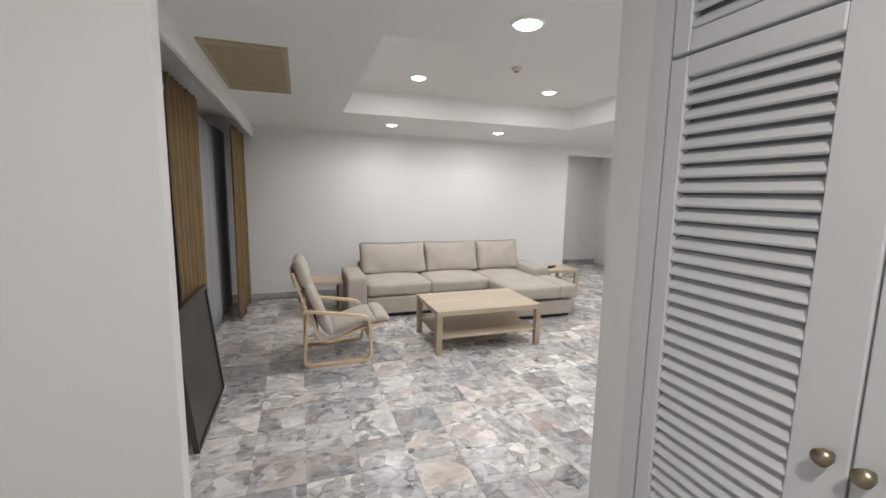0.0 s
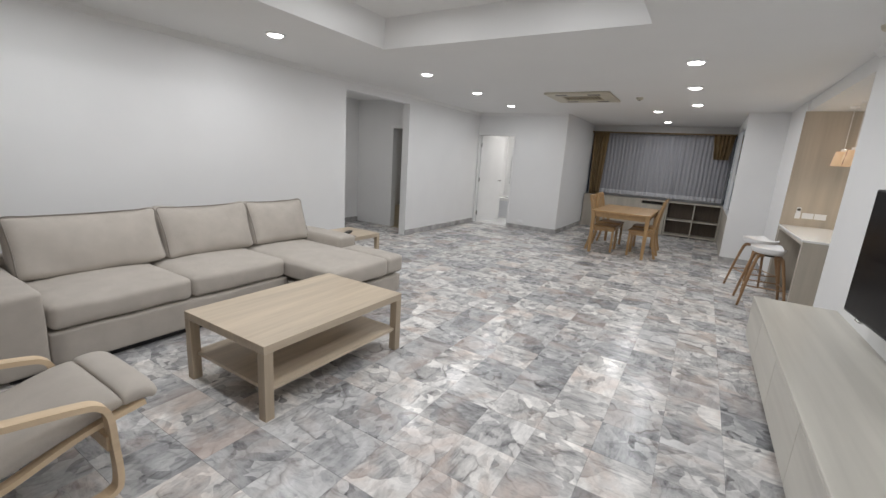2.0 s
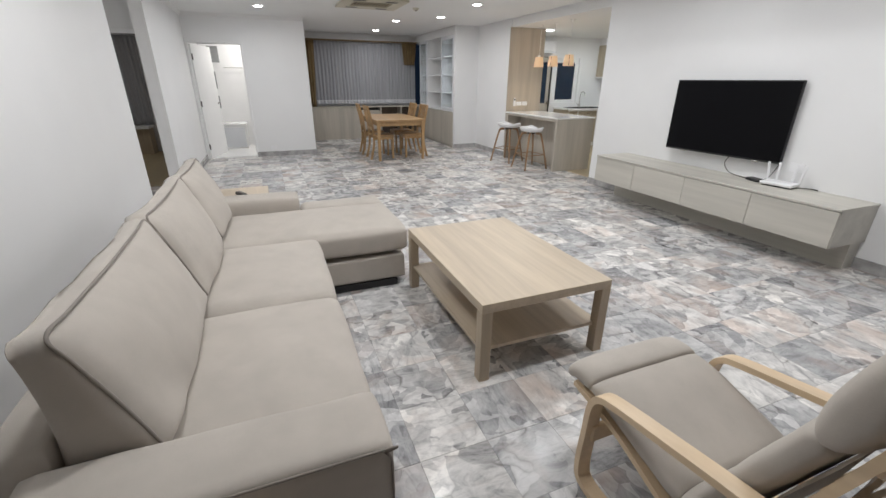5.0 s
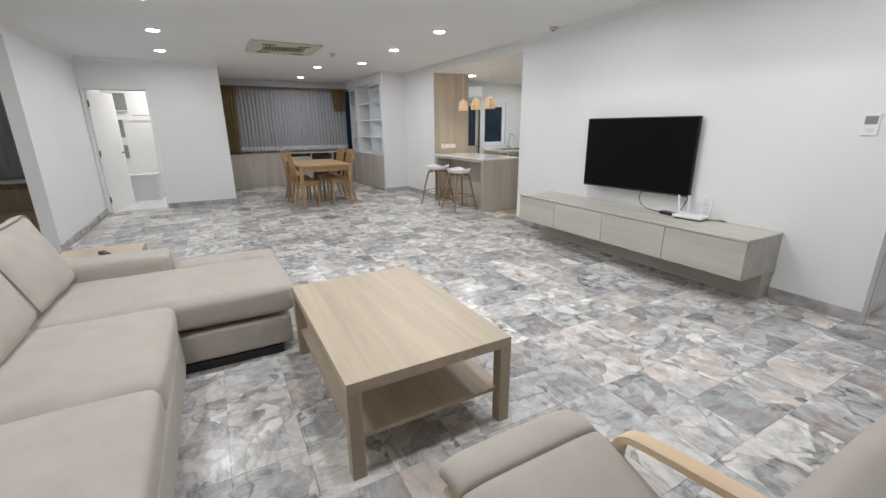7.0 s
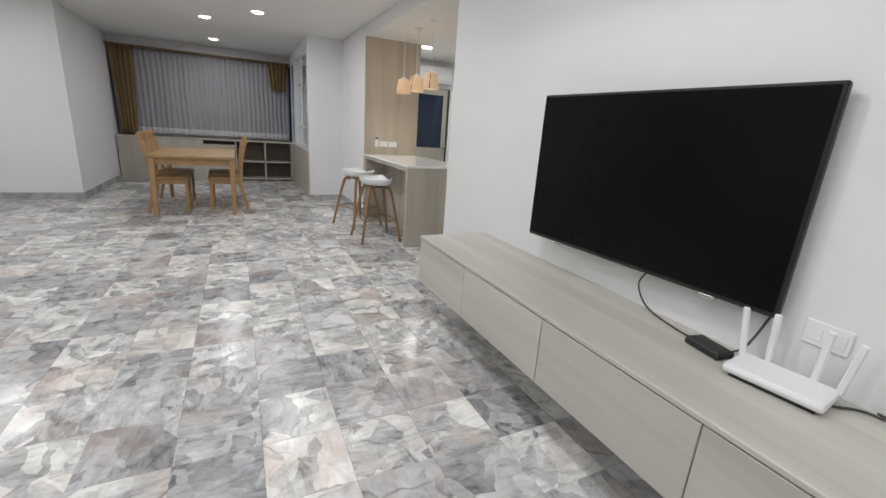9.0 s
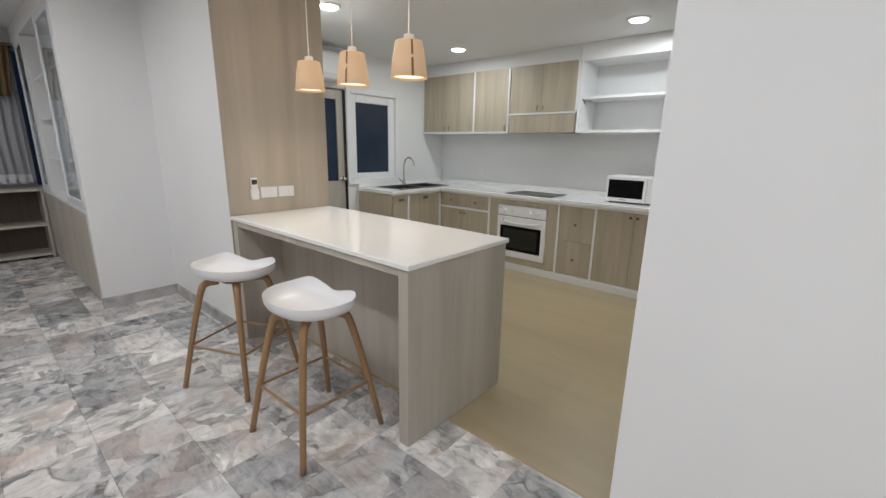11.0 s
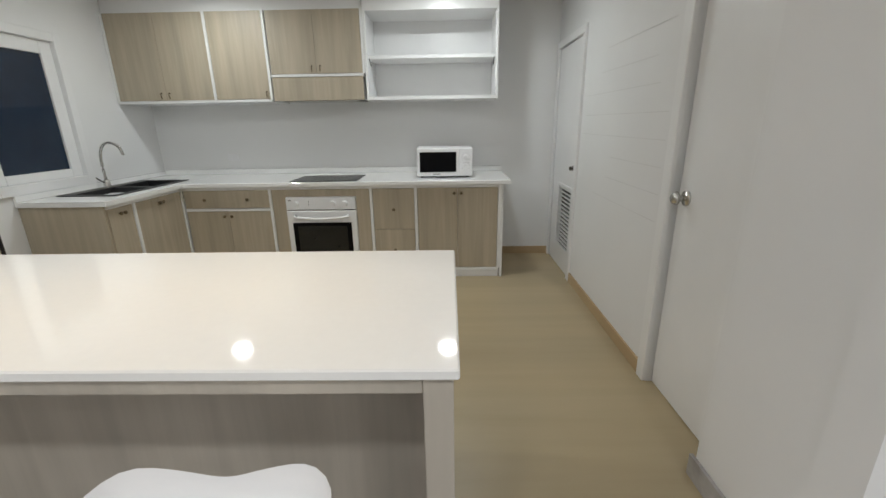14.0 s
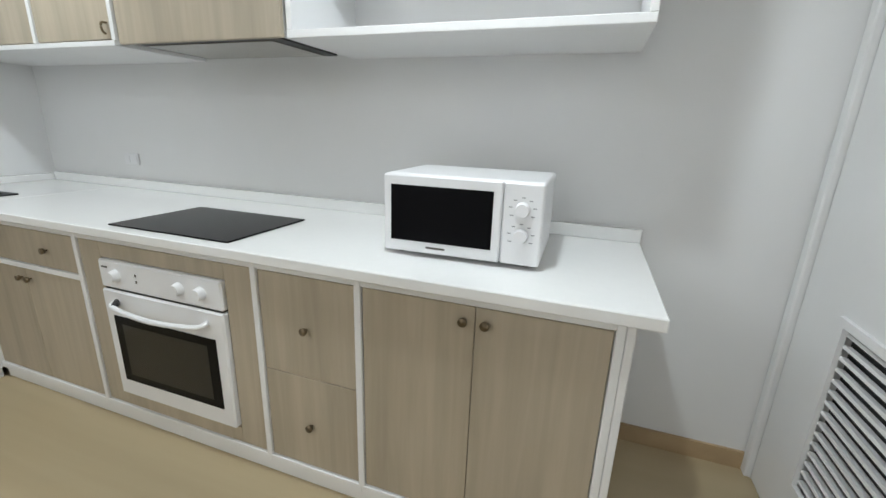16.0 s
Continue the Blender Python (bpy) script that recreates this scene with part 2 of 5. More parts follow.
SHADEIN = glow("lit_shade_inside", (1.0, 0.82, 0.6), 2.4)
AIRGRILLE = plain("tan_grille", (0.42, 0.36, 0.24), 0.6)
SEAMGREY = plain("seam_grey", (0.70, 0.695, 0.69), 0.6)
# Own grey of displays and niches; behind the closet louvres it paints shade.
MIDGREY = plain("mid_grey_and_slat_shade", (0.24, 0.245, 0.25), 0.5)
DARKPANEL = plain("dark_panel", (0.06, 0.055, 0.05), 0.4, vary=0.2)


# ---- mesh tools ----
def box(bm, x0, x1, y0, y1, z0, z1, bevel=0.0, seg=1):
    r = bmesh.ops.create_cube(bm, size=1.0, matrix=Matrix.Translation(((x0 + x1) / 2, (y0 + y1) / 2, (z0 + z1) / 2)) @ Matrix.Diagonal((abs(x1 - x0), abs(y1 - y0), abs(z1 - z0), 1)))
    if bevel:
        es = list({e for v in r["verts"] for e in v.link_edges})
        bmesh.ops.bevel(bm, geom=es, offset=bevel, segments=seg, affect="EDGES", profile=0.5)
    return bm


def block(*a):
    return box(bmesh.new(), *a)


def cyl(bm, p, q, r0, r1=None, seg=16):
    p, q = Vector(p), Vector(q)
    r1 = r0 if r1 is None else r1
    m = Matrix.Translation((p + q) / 2) @ (q - p).to_track_quat("Z", "Y").to_matrix().to_4x4()
    bmesh.ops.create_cone(bm, cap_ends=True, segments=seg, radius1=r0, radius2=r1, depth=(q - p).length, matrix=m)
    return bm


def tube(p, q, r0, r1=None, seg=16):
    return cyl(bmesh.new(), p, q, r0, r1, seg)


def lathe(profile, seg=28):
    bm = bmesh.new()
    rings = [[bm.verts.new((r * math.cos(2 * math.pi * i / seg), r * math.sin(2 * math.pi * i / seg), z)) for i in range(seg)] for r, z in profile]
    for a, b in zip(rings, rings[1:]):
        for i in range(seg):
            bm.faces.new((a[i], a[(i + 1) % seg], b[(i + 1) % seg], b[i]))
    return bm


def pipe(points, r, seg=8, end=None):
    """Round rod along a smooth line of points, its radius going from r to end."""
    bm = bmesh.new()
    pts = [Vector(p) for p in points]
    rings = []
    r_start, r_end = r, r if end is None else end
    for i, p in enumerate(pts):
        r = r_start + (r_end - r_start) * i / (len(pts) - 1)
        d = (pts[min(i + 1, len(pts) - 1)] - pts[max(i - 1, 0)]).normalized()
        q = d.to_track_quat("Z", "Y")
        rings.append([bm.verts.new(p + q @ Vector((r * math.cos(2 * math.pi * k / seg), r * math.sin(2 * math.pi * k / seg), 0))) for k in range(seg)])
    for a, b in zip(rings, rings[1:]):
        for k in range(seg):
            bm.faces.new((a[k], a[(k + 1) % seg], b[(k + 1) % seg], b[k]))
    bm.faces.new(rings[0][::-1])
    bm.faces.new(rings[-1])
    return bm


def smooth_line(points, n=8):
    """Catmull-Rom through the points."""
    p = [Vector(q) for q in points]
    p = [2 * p[0] - p[1]] + p + [2 * p[-1] - p[-2]]
    out = []
    for i in range(1, len(p) - 2):
        for k in range(n):
            t = k / n
            out.append(0.5 * (2 * p[i] + (p[i + 1] - p[i - 1]) * t + (2 * p[i - 1] - 5 * p[i] + 4 * p[i + 1] - p[i + 2]) * t * t + (3 * p[i] - p[i - 1] - 3 * p[i + 1] + p[i + 2]) * t ** 3))
    return out + [p[-2]]


def ribbon(line, width, thick, y0):
    """Bent laminated strip in the x-z plane, width along y, from a line of (x, 0, z)."""
    bm = bmesh.new()
    rings = []
    for i, p in enumerate(line):
        d = (line[min(i + 1, len(line) - 1)] - line[max(i - 1, 0)]).normalized()
        n = Vector((-d.z, 0, d.x)) * thick / 2
        rings.append([bm.verts.new((p.x + s * n.x, y0 + w, p.z + s * n.z)) for s, w in ((1, 0), (1, width), (-1, width), (-1, 0))])
    for a, b in zip(rings, rings[1:]):
        for k in range(4):
            bm.faces.new((a[k], a[(k + 1) % 4], b[(k + 1) % 4], b[k]))
    bm.faces.new(rings[0][::-1])
    bm.faces.new(rings[-1])
    return bm


def cushion(x0, x1, y0, y1, z0, z1, crown=0.03, r=0.05, n=12, lump=0.006, seed=0.0):
    """Upholstered block: rounded edges, swollen top, slightly uneven."""
    bm = bmesh.new()
    bmesh.ops.create_cube(bm, size=2.0)
    bmesh.ops.subdivide_edges(bm, edges=bm.edges[:], cuts=n, use_grid_fill=True)
    hx, hy, hz = (x1 - x0) / 2, (y1 - y0) / 2, (z1 - z0) / 2
    c = Vector(((x0 + x1) / 2, (y0 + y1) / 2, (z0 + z1) / 2))
    for v in bm.verts:
        u = v.co.copy()
        # cluster the grid towards the edges
        u = Vector([math.copysign(abs(a) ** 0.6, a) if abs(a) > 1e-6 else 0 for a in u])
        p = Vector((u.x * hx, u.y * hy, u.z * hz))
        core = Vector([max(-h + r, min(h - r, a)) for a, h in zip(p, (hx, hy, hz))])
        d = p - core
        if d.length > r:
            p = core + d.normalized() * r
        w = (1 - u.x ** 2) * (1 - u.y ** 2)
        p.z += crown * w * max(0, u.z)
        p.y += 0.35 * crown * (1 - u.x ** 2) * (1 - u.z ** 2) * u.y
        p.x += 0.35 * crown * (1 - u.y ** 2) * (1 - u.z ** 2) * u.x
        q = (p + c) * 5.0 + Vector((seed, seed * 1.7, 0))
        p += Vector((noise.noise(q), noise.noise(q + Vector((9, 0, 0))), noise.noise(q + Vector((0, 9, 0))))) * lump
        v.co = c + p
    for f in bm.faces:
        f.smooth = True
    return bm


def solid(name, bm, material, smooth=False):
    me = bpy.data.meshes.new(name)
    bmesh.ops.recalc_face_normals(bm, faces=bm.faces[:])
    bm.to_mesh(me)
    bm.free()
    me.materials.append(material)
    if smooth:
        for p in me.polygons:
            p.use_smooth = True
    return new(name, me)


def part(name, bm, material, parent, label="", smooth=False):
    ob = solid(name, bm, material, smooth)
    ob.parent = parent
    if label:
        tagged(ob, label)
    return ob


def thing(name, label, category, m=None, group="", kind=""):
    ob = new(name)
    ob.empty_display_size = 0.1
    if m is not None:
        ob.matrix_basis = m
    return tagged(ob, label, category, group, kind)


def structure(name, bm, material, label, category, smooth=False):
    return tagged(solid(name, bm, material, smooth), label, category, kind="structure")


# ---- large structure ----
WY, TVY, FARX, WINX = 6.60, 1.00, 8.87, 11.30   # sofa wall, television wall, far wall, dining window wall
structure("floor_slab", block(-1.3, 13.2, -2.7, 10.2, -0.20, -0.012), GROUT, "grey mortar bed under the marble tiles", "floor")
structure("kitchen_floor", block(4.50, 8.46, -2.47, 0.738, -0.012, 0.0), KFLOOR, "tan vinyl kitchen floor, matt and worn", "floor")

bm = bmesh.new()
box(bm, -1.3, 4.62, WY, WY + 0.14, 0, CEIL)
box(bm, 4.62, 6.17, WY, WY + 0.14, 2.34, CEIL)
box(bm, 6.17, 10.72, WY, WY + 0.14, 0, CEIL + 0.10)
structure("wall_north", bm, WALL, "white painted wall with an open passage", "wall")
bm = bmesh.new()
box(bm, FARX, FARX + 0.12, 4.57, 5.72, 0, CEIL)
box(bm, FARX, FARX + 0.12, 5.72, 6.56, 2.02, CEIL)
box(bm, FARX, FARX + 0.12, 6.56, WY, 0, CEIL)
structure("wall_far", bm, WALL, "white painted wall with a doorway", "wall")
structure("wall_niche", block(FARX + 0.12, WINX, 4.57, 4.69, 0, CEIL), WALL, "white painted side wall of the dining niche", "wall")
bm = bmesh.new()
box(bm, 0.815, 4.715, TVY - 0.12, TVY, 0, CEIL)
structure("wall_television", bm, WALL, "white painted wall behind the television", "wall")
structure("wall_pier", block(4.46, 4.675, 0.42, TVY - 0.12, 0, KCEIL), WALL, "white painted wall return beside the kitchen", "wall")
structure("wall_entry", block(-1.25, -0.27, TVY - 0.05, TVY, 0, CEIL), WALL, "white painted wall beside the entrance passage", "wall")
bm = bmesh.new()
box(bm, 7.28, 8.62, 0.27, 1.02, 0, CEIL)
structure("wall_block", bm, WALL, "white painted wall block beside the kitchen", "wall")
bm = bmesh.new()
box(bm, 8.70, WINX, 1.10, 1.555, 2.34, CEIL)
box(bm, 8.62, 8.70, 1.02, 1.56, 0, CEIL)
box(bm, 8.70, WINX, 1.02, 1.10, 0, CEIL)
structure("wall_cabinet_recess", bm, WALL, "white painted wall round the built-in cabinet", "wall")
bm = bmesh.new()
box(bm, WINX + 0.10, WINX + 0.25, 1.0, 4.69, 0, 0.80)
box(bm, WINX, WINX + 0.25, 1.0, 4.69, 2.33, CEIL)
structure("wall_window", bm, WALL, "white painted wall round the dining window", "wall")
bm = bmesh.new()
box(bm, -1.25, -1.10, -2.0, 2.4, 0, CEIL)
box(bm, -1.25, -1.10, 2.4, 6.5, 2.35, CEIL)
box(bm, -1.25, -1.10, 6.5, WY, 0, CEIL)
box(bm, -1.25, -1.10, 2.4, 6.5, 0, 0.08)
structure("wall_west", bm, WALL, "white painted wall with a wide window", "wall")
structure("wall_back", block(-1.25, 1.6, -2.1, -2.0, 0, CEIL), WALL, "white painted wall of the entrance hall", "wall")
# kitchen
bm = bmesh.new()
box(bm, 4.46, 4.58, -2.47, -2.42, 0, KCEIL)
box(bm, 4.46, 4.58, -2.42, -1.71, 1.94, KCEIL)
box(bm, 4.46, 4.58, -1.71, -0.20, 0, KCEIL)
box(bm, 4.46, 4.58, -0.20, 0.42, 1.97, KCEIL)
structure("wall_kitchen_right", bm, WALL, "white painted kitchen wall with two doors", "wall")
structure("wall_kitchen_back", block(4.46, 8.6, -2.59, -2.47, 0, KCEIL), WALL, "pale grey-white painted kitchen wall", "wall")
bm = bmesh.new()
box(bm, 8.46, 8.60, -2.47, -1.55, 0, KCEIL)
box(bm, 8.46, 8.60, -1.55, -0.86, 0, 0.94)
box(bm, 8.46, 8.60, -1.55, -0.86, 1.95, KCEIL)
box(bm, 8.46, 8.60, -0.86, -0.80, 0, KCEIL)
box(bm, 8.46, 8.60, -0.80, 0.06, 1.95, KCEIL)
box(bm, 8.46, 8.60, 0.06, 0.27, 0, KCEIL)
structure("wall_kitchen_left", bm, WALL, "white painted kitchen wall with door and window", "wall")
structure("wall_utility", block(9.2, 9.3, -2.6, 0.3, 0, CEIL), NIGHT, "dark utility balcony wall at night", "wall")

# ceilings
TX0, TX1, TY0, TY1, TZ, IN = 0.46, 3.50, 2.50, 4.98, 2.75, 0.10
bm = bmesh.new()
H = 0.10
box(bm, -1.3, TX0, TVY, WY, CEIL, CEIL + H)
box(bm, TX1, WINX + 0.2, TVY - 0.01, WY, CEIL, CEIL + H)
box(bm, TX0, TX1, TVY, TY0, CEIL, CEIL + H)
box(bm, TX0, TX1, TY1, WY, CEIL, CEIL + H)
box(bm, TX0 - 0.1, TX1 + 0.1, TY0 - 0.1, TY1 + 0.1, TZ, TZ + H)
lo = [bm.verts.new((x, y, CEIL)) for x, y in ((TX0, TY0), (TX1, TY0), (TX1, TY1), (TX0, TY1))]
hi = [bm.verts.new((x, y, TZ)) for x, y in ((TX0 + IN, TY0 + IN), (TX1 - IN, TY0 + IN), (TX1 - IN, TY1 - IN), (TX0 + IN, TY1 - IN))]
for i in range(4):
    bm.faces.new((lo[i], lo[(i + 1) % 4], hi[(i + 1) % 4], hi[i]))
structure("ceiling", bm, CEILING, "white ceiling with a recessed tray", "ceiling")
structure("ceiling_kitchen", block(4.47, 8.615, -2.6, TVY - 0.004, KCEIL, CEIL + H - 0.003), CEILING, "white lower kitchen ceiling", "ceiling")
structure("ceiling_hall", block(-1.3, 4.46, -2.1, TVY, CEIL, CEIL + H), CEILING, "white ceiling of the entrance hall", "ceiling")
structure("ceiling_rooms", block(4.0, 13.2, WY, 10.2, CEIL, CEIL + H), CEILING, "white ceiling of the passage and bedroom", "ceiling")
structure("ceiling_bathroom", block(FARX, 13.2, 4.6, WY, CEIL + 0.11, CEIL + 0.2), CEILING, "white bathroom ceiling", "ceiling")
structure("pelmet", block(-0.66, -0.63, TVY, WY, 2.36, CEIL), CEILING, "white pelmet board over the curtains", "pelmet")
# rounded crown moulding on the main walls
def coving(name, p, q, inward):
    p, q, n = Vector(p), Vector(q), Vector(inward)
    bm = bmesh.new()
    prof = [(0, 0), (0.05, 0), (0.035, -0.02), (0.018, -0.04), (0, -0.055)]
    rows = [[bm.verts.new(e + n * a + Vector((0, 0, b))) for a, b in prof] for e in (p, q)]
    for i in range(len(prof)):
        j = (i + 1) % len(prof)
        bm.faces.new((rows[0][i], rows[1][i], rows[1][j], rows[0][j]))
    bm.faces.new(rows[0])
    bm.faces.new(rows[1][::-1])
    structure(name, bm, CEILING, "small white coving along the ceiling", "trim")


coving("trim_north", (-0.63, WY, CEIL), (FARX, WY, CEIL), (0, -1, 0))
coving("trim_far", (FARX, 4.57, CEIL), (FARX, WY, CEIL), (-1, 0, 0))
coving("trim_television", (0.80, TVY, CEIL), (4.715, TVY, CEIL), (0, 1, 0))

# marble skirting
for name, a in (("baseboard_north_west", (-1.09, 4.62, WY - 0.014, WY, 0, 0.09)), ("baseboard_north_east", (6.17, FARX, WY - 0.014, WY, 0, 0.09)),
                ("baseboard_far", (FARX - 0.014, FARX, 4.56, 5.70, 0, 0.09)), ("baseboard_television", (0.786, 4.729, TVY, TVY + 0.014, 0, 0.09)),
                ("baseboard_block", (7.29, 8.606, 1.02, 1.034, 0, 0.09)), ("baseboard_pier", (8.606, 8.62, 1.02, 1.57, 0, 0.09)),
                ("baseboard_kitchen_return", (4.675, 4.689, 0.40, 0.88, 0, 0.09)), ("baseboard_niche", (8.87, WINX, 4.556, 4.57, 0, 0.09)),
                ("baseboard_entry", (-1.1, -0.256, TVY, TVY + 0.014, 0, 0.09))):
    structure(name, block(*a), BASEMARBLE, "grey marble skirting strip", "baseboard")
for name, a in (("baseboard_kitchen_right", (4.58, 4.592, -1.66, -0.28, 0, 0.075)), ("baseboard_kitchen_back", (4.58, 5.16, -2.47, -2.458, 0, 0.075))):
    structure(name, block(*a), KSKIRT, "tan wooden skirting strip", "baseboard")

# rooms beyond the openings
bm = bmesh.new()
box(bm, 4.50, 4.62, WY + 0.14, 8.42, 0, CEIL)
box(bm, 4.62, 6.80, 8.30, 8.42, 0, CEIL)
box(bm, 6.70, 6.80, 7.36, 8.30, 0, CEIL)
box(bm, 6.70, 6.80, 6.84, 7.36, 1.96, CEIL)
box(bm, 6.70, 6.80, WY + 0.14, 6.84, 0, CEIL)
structure("wall_passage", bm, WALL, "white painted walls of the passage", "wall")
bm = bmesh.new()
box(bm, 6.76, 12.4, 9.6, 9.72, 0, CEIL)
box(bm, 10.30, 10.42, 6.74, 9.6, 0, CEIL)
structure("wall_bedroom", bm, WALL, "white painted bedroom walls", "wall")
structure("bedroom_floor", block(6.74, 10.3, 6.74, 9.6, -0.012, 0.001), KFLOOR, "tan vinyl bedroom floor", "floor")
bm = bmesh.new()
box(bm, 10.60, 10.72, 4.69, WY, 0, CEIL + 0.11)
structure("wall_bathroom", bm, WHITE, "glossy white bathroom wall", "wall")
structure("bathroom_floor", block(FARX + 0.06, 10.6, 4.69, WY, -0.012, 0.012), QUARTZ, "pale bathroom floor", "floor")
structure("baseboard_passage", block(4.62, 6.70, 8.286, 8.30, 0, 0.09), BASEMARBLE, "grey marble skirting strip", "baseboard")


def door_trim(name, boxes, label="white painted door casing"):
    bm = bmesh.new()
    for a in boxes:
        box(bm, *a, 0.004)
    return structure(name, bm, WHITE, label, "door frame")


door_trim("door_frame_bedroom", [(6.68, 6.82, 6.78, 6.84, 0, 1.96), (6.68, 6.82, 7.36, 7.42, 0, 1.96), (6.68, 6.82, 6.78, 7.42, 1.96, 2.02)])
door_trim("door_frame_bathroom", [(FARX - 0.012, FARX + 0.13, 5.68, 5.72, 0, 2.02), (FARX - 0.012, FARX + 0.13, 6.555, 6.595, 0, 2.02), (FARX - 0.012, FARX + 0.13, 5.68, 6.595, 2.02, 2.06)])
door_trim("door_frame_kitchen", [(4.49, 4.60, -0.27, -0.20, 0, 1.97), (4.49, 4.60, -0.27, 0.415, 1.97, 2.04)])
door_trim("door_frame_store", [(4.49, 4.60, -1.71, -1.65, 0, 1.94), (4.49, 4.60, -2.465, -2.42, 0, 1.94), (4.49, 4.60, -2.465, -1.65, 1.94, 2.0)])
door_trim("window_frame_kitchen", [(8.435, 8.50, -0.86, -0.80, 0.90, 1.98), (8.435, 8.50, -1.60, -1.54, 0.90, 1.98), (8.435, 8.50, -1.54, -0.86, 1.92, 1.98), (8.435, 8.50, -1.54, -0.86, 0.90, 0.97)], "white window casing")


def knob(parent, x, y, z, nx=0, ny=0, r=0.027, material=STEEL, reach=0.055):
    """Round door knob with rose and neck, standing out along (nx, ny)."""
    bm = bmesh.new()
    cyl(bm, (x, y, z), (x + nx * 0.008, y + ny * 0.008, z), r * 1.15, r * 1.1, 20)
    cyl(bm, (x, y, z), (x + nx * reach, y + ny * reach, z), r * 0.45, r * 0.4, 14)
    cyl(bm, (x + nx * reach * 0.6, y + ny * reach * 0.6, z), (x + nx * reach * 0.8, y + ny * reach * 0.8, z), r * 0.6, r, 20)
    cyl(bm, (x + nx * reach * 0.8, y + ny * reach * 0.8, z), (x + nx * reach * 1.15, y + ny * reach * 1.15, z), r, r * 0.7, 20)
    return part("door_knob", bm, material, parent, "round satin steel knob", True)


door = thing("door_1", "plain white flush door, closed, satin knob", "door", kind="structure")
part("door_leaf", block(4.515, 4.55, -0.195, 0.418, 0.006, 1.965, 0.003), WHITE, door)
knob(door, 4.55, -0.13, 0.985, 1, 0, 0.03)
door = thing("door_2", "white store-room door with louvred vent, closed", "door", kind="structure")
bm = bmesh.new()
box(bm, 4.545, 4.578, -2.415, -1.715, 0.006, 0.20)
box(bm, 4.545, 4.578, -2.415, -1.715, 0.78, 1.935)
box(bm, 4.545, 4.578, -2.415, -2.17, 0.20, 0.78)
box(bm, 4.545, 4.578, -1.75, -1.715, 0.20, 0.78)
part("door_leaf", bm, WHITE, door)
vent = part("vent_frame", box(box(box(box(bmesh.new(), 4.576, 4.590, -2.18, -2.15, 0.20, 0.78), 4.576, 4.590, -1.76, -1.735, 0.20, 0.78), 4.576, 4.590, -2.15, -1.76, 0.755, 0.78), 4.576, 4.590, -2.15, -1.76, 0.20, 0.222), WHITE, door)
# Black sheet stands in for the shade between the vent slats.
part("vent_shade_sheet", block(4.546, 4.550, -2.17, -1.75, 0.2, 0.78), BLACKMATT, door)
for k in range(15):
    bm = bmesh.new()
    box(bm, -0.009, 0.009, -2.15, -1.76, -0.005, 0.005)
    bmesh.ops.transform(bm, matrix=pose(4.568, 0, 0.24 + k * 0.0355, 0, -10, 0), verts=bm.verts[:])
    part("slat", bm, WHITE, vent)
knob(door, 4.578, -1.775, 0.945, 1, 0, 0.02, DARKMETAL, 0.03)
door = thing("door_3", "white bathroom door standing open", "door", pose(FARX + 0.06, 6.545, 0, 0, 0, -17), kind="structure")
part("door_leaf", block(0.0, 0.80, -0.02, 0.02, 0.012, 2.005, 0.003), WHITE, door)
part("door_handle", pipe(smooth_line([(0.73, -0.02, 0.99), (0.73, -0.06, 0.99), (0.70, -0.065, 0.99), (0.62, -0.065, 0.985)]), 0.009), DARKMETAL, door, "dark lever handle", True)
for z in (0.22, 1.0, 1.8):
    part("hinge", tube((-0.006, -0.026, z - 0.05), (-0.006, -0.026, z + 0.05), 0.011), DARKMETAL, door, "dark steel hinge")
door = thing("door_4", "grey kitchen door with dark glass, closed", "door", kind="structure")
bm = bmesh.new()
for a in ((-0.795, -0.70, 0.01, 1.94), (-0.04, 0.055, 0.01, 1.94), (-0.70, -0.04, 0.01, 0.95), (-0.70, -0.04, 1.84, 1.94)):
    box(bm, 8.49, 8.53, a[0], a[1], a[2], a[3], 0.003)
part("door_leaf", bm, ISLANDZ, door)
part("pane", block(8.505, 8.515, -0.70, -0.04, 0.95, 1.84), NIGHT, door, "dark night glass")
knob(door, 8.49, -0.745, 0.97, -1, 0, 0.027)
part("door_edge", block(8.46, 8.49, -0.80, -0.785, 0.01, 1.94), BLACKMATT, door)
win = thing("window_1", "white kitchen window with dark blue night glass", "window", kind="structure")
bm = bmesh.new()
for a in ((-1.54, -1.45, 0.97, 1.92), (-0.95, -0.86, 0.97, 1.92), (-1.45, -0.95, 0.97, 1.03), (-1.45, -0.95, 1.83, 1.92)):
    box(bm, 8.47, 8.51, *a, 0.004)
part("window_frame", bm, WHITE, win)
part("pane", block(8.487, 8.493, -1.45, -0.95, 1.03, 1.83), NIGHT, win)
win = thing("window_2", "wide dining window dark at night", "window", kind="structure")
bm = bmesh.new()
for a in ((4.57, 4.50), (3.60, 3.54), (2.58, 2.52), (1.62, 1.56)):
    box(bm, WINX + 0.10, WINX + 0.15, a[1], a[0], 0.84, 2.33)
box(bm, WINX + 0.10, WINX + 0.15, 1.56, 4.57, 2.27, 2.33)
box(bm, WINX + 0.10, WINX + 0.15, 1.56, 4.57, 0.80, 0.86)
part("window_frame", bm, GREYWHITE, win)
for a, b in ((1.62, 2.52), (2.58, 3.54), (3.60, 4.50)):
    part("pane", block(WINX + 0.12, WINX + 0.126, a, b, 0.86, 2.27), NIGHT, win)
win = thing("window_3", "wide living room window dark at night", "window", kind="structure")
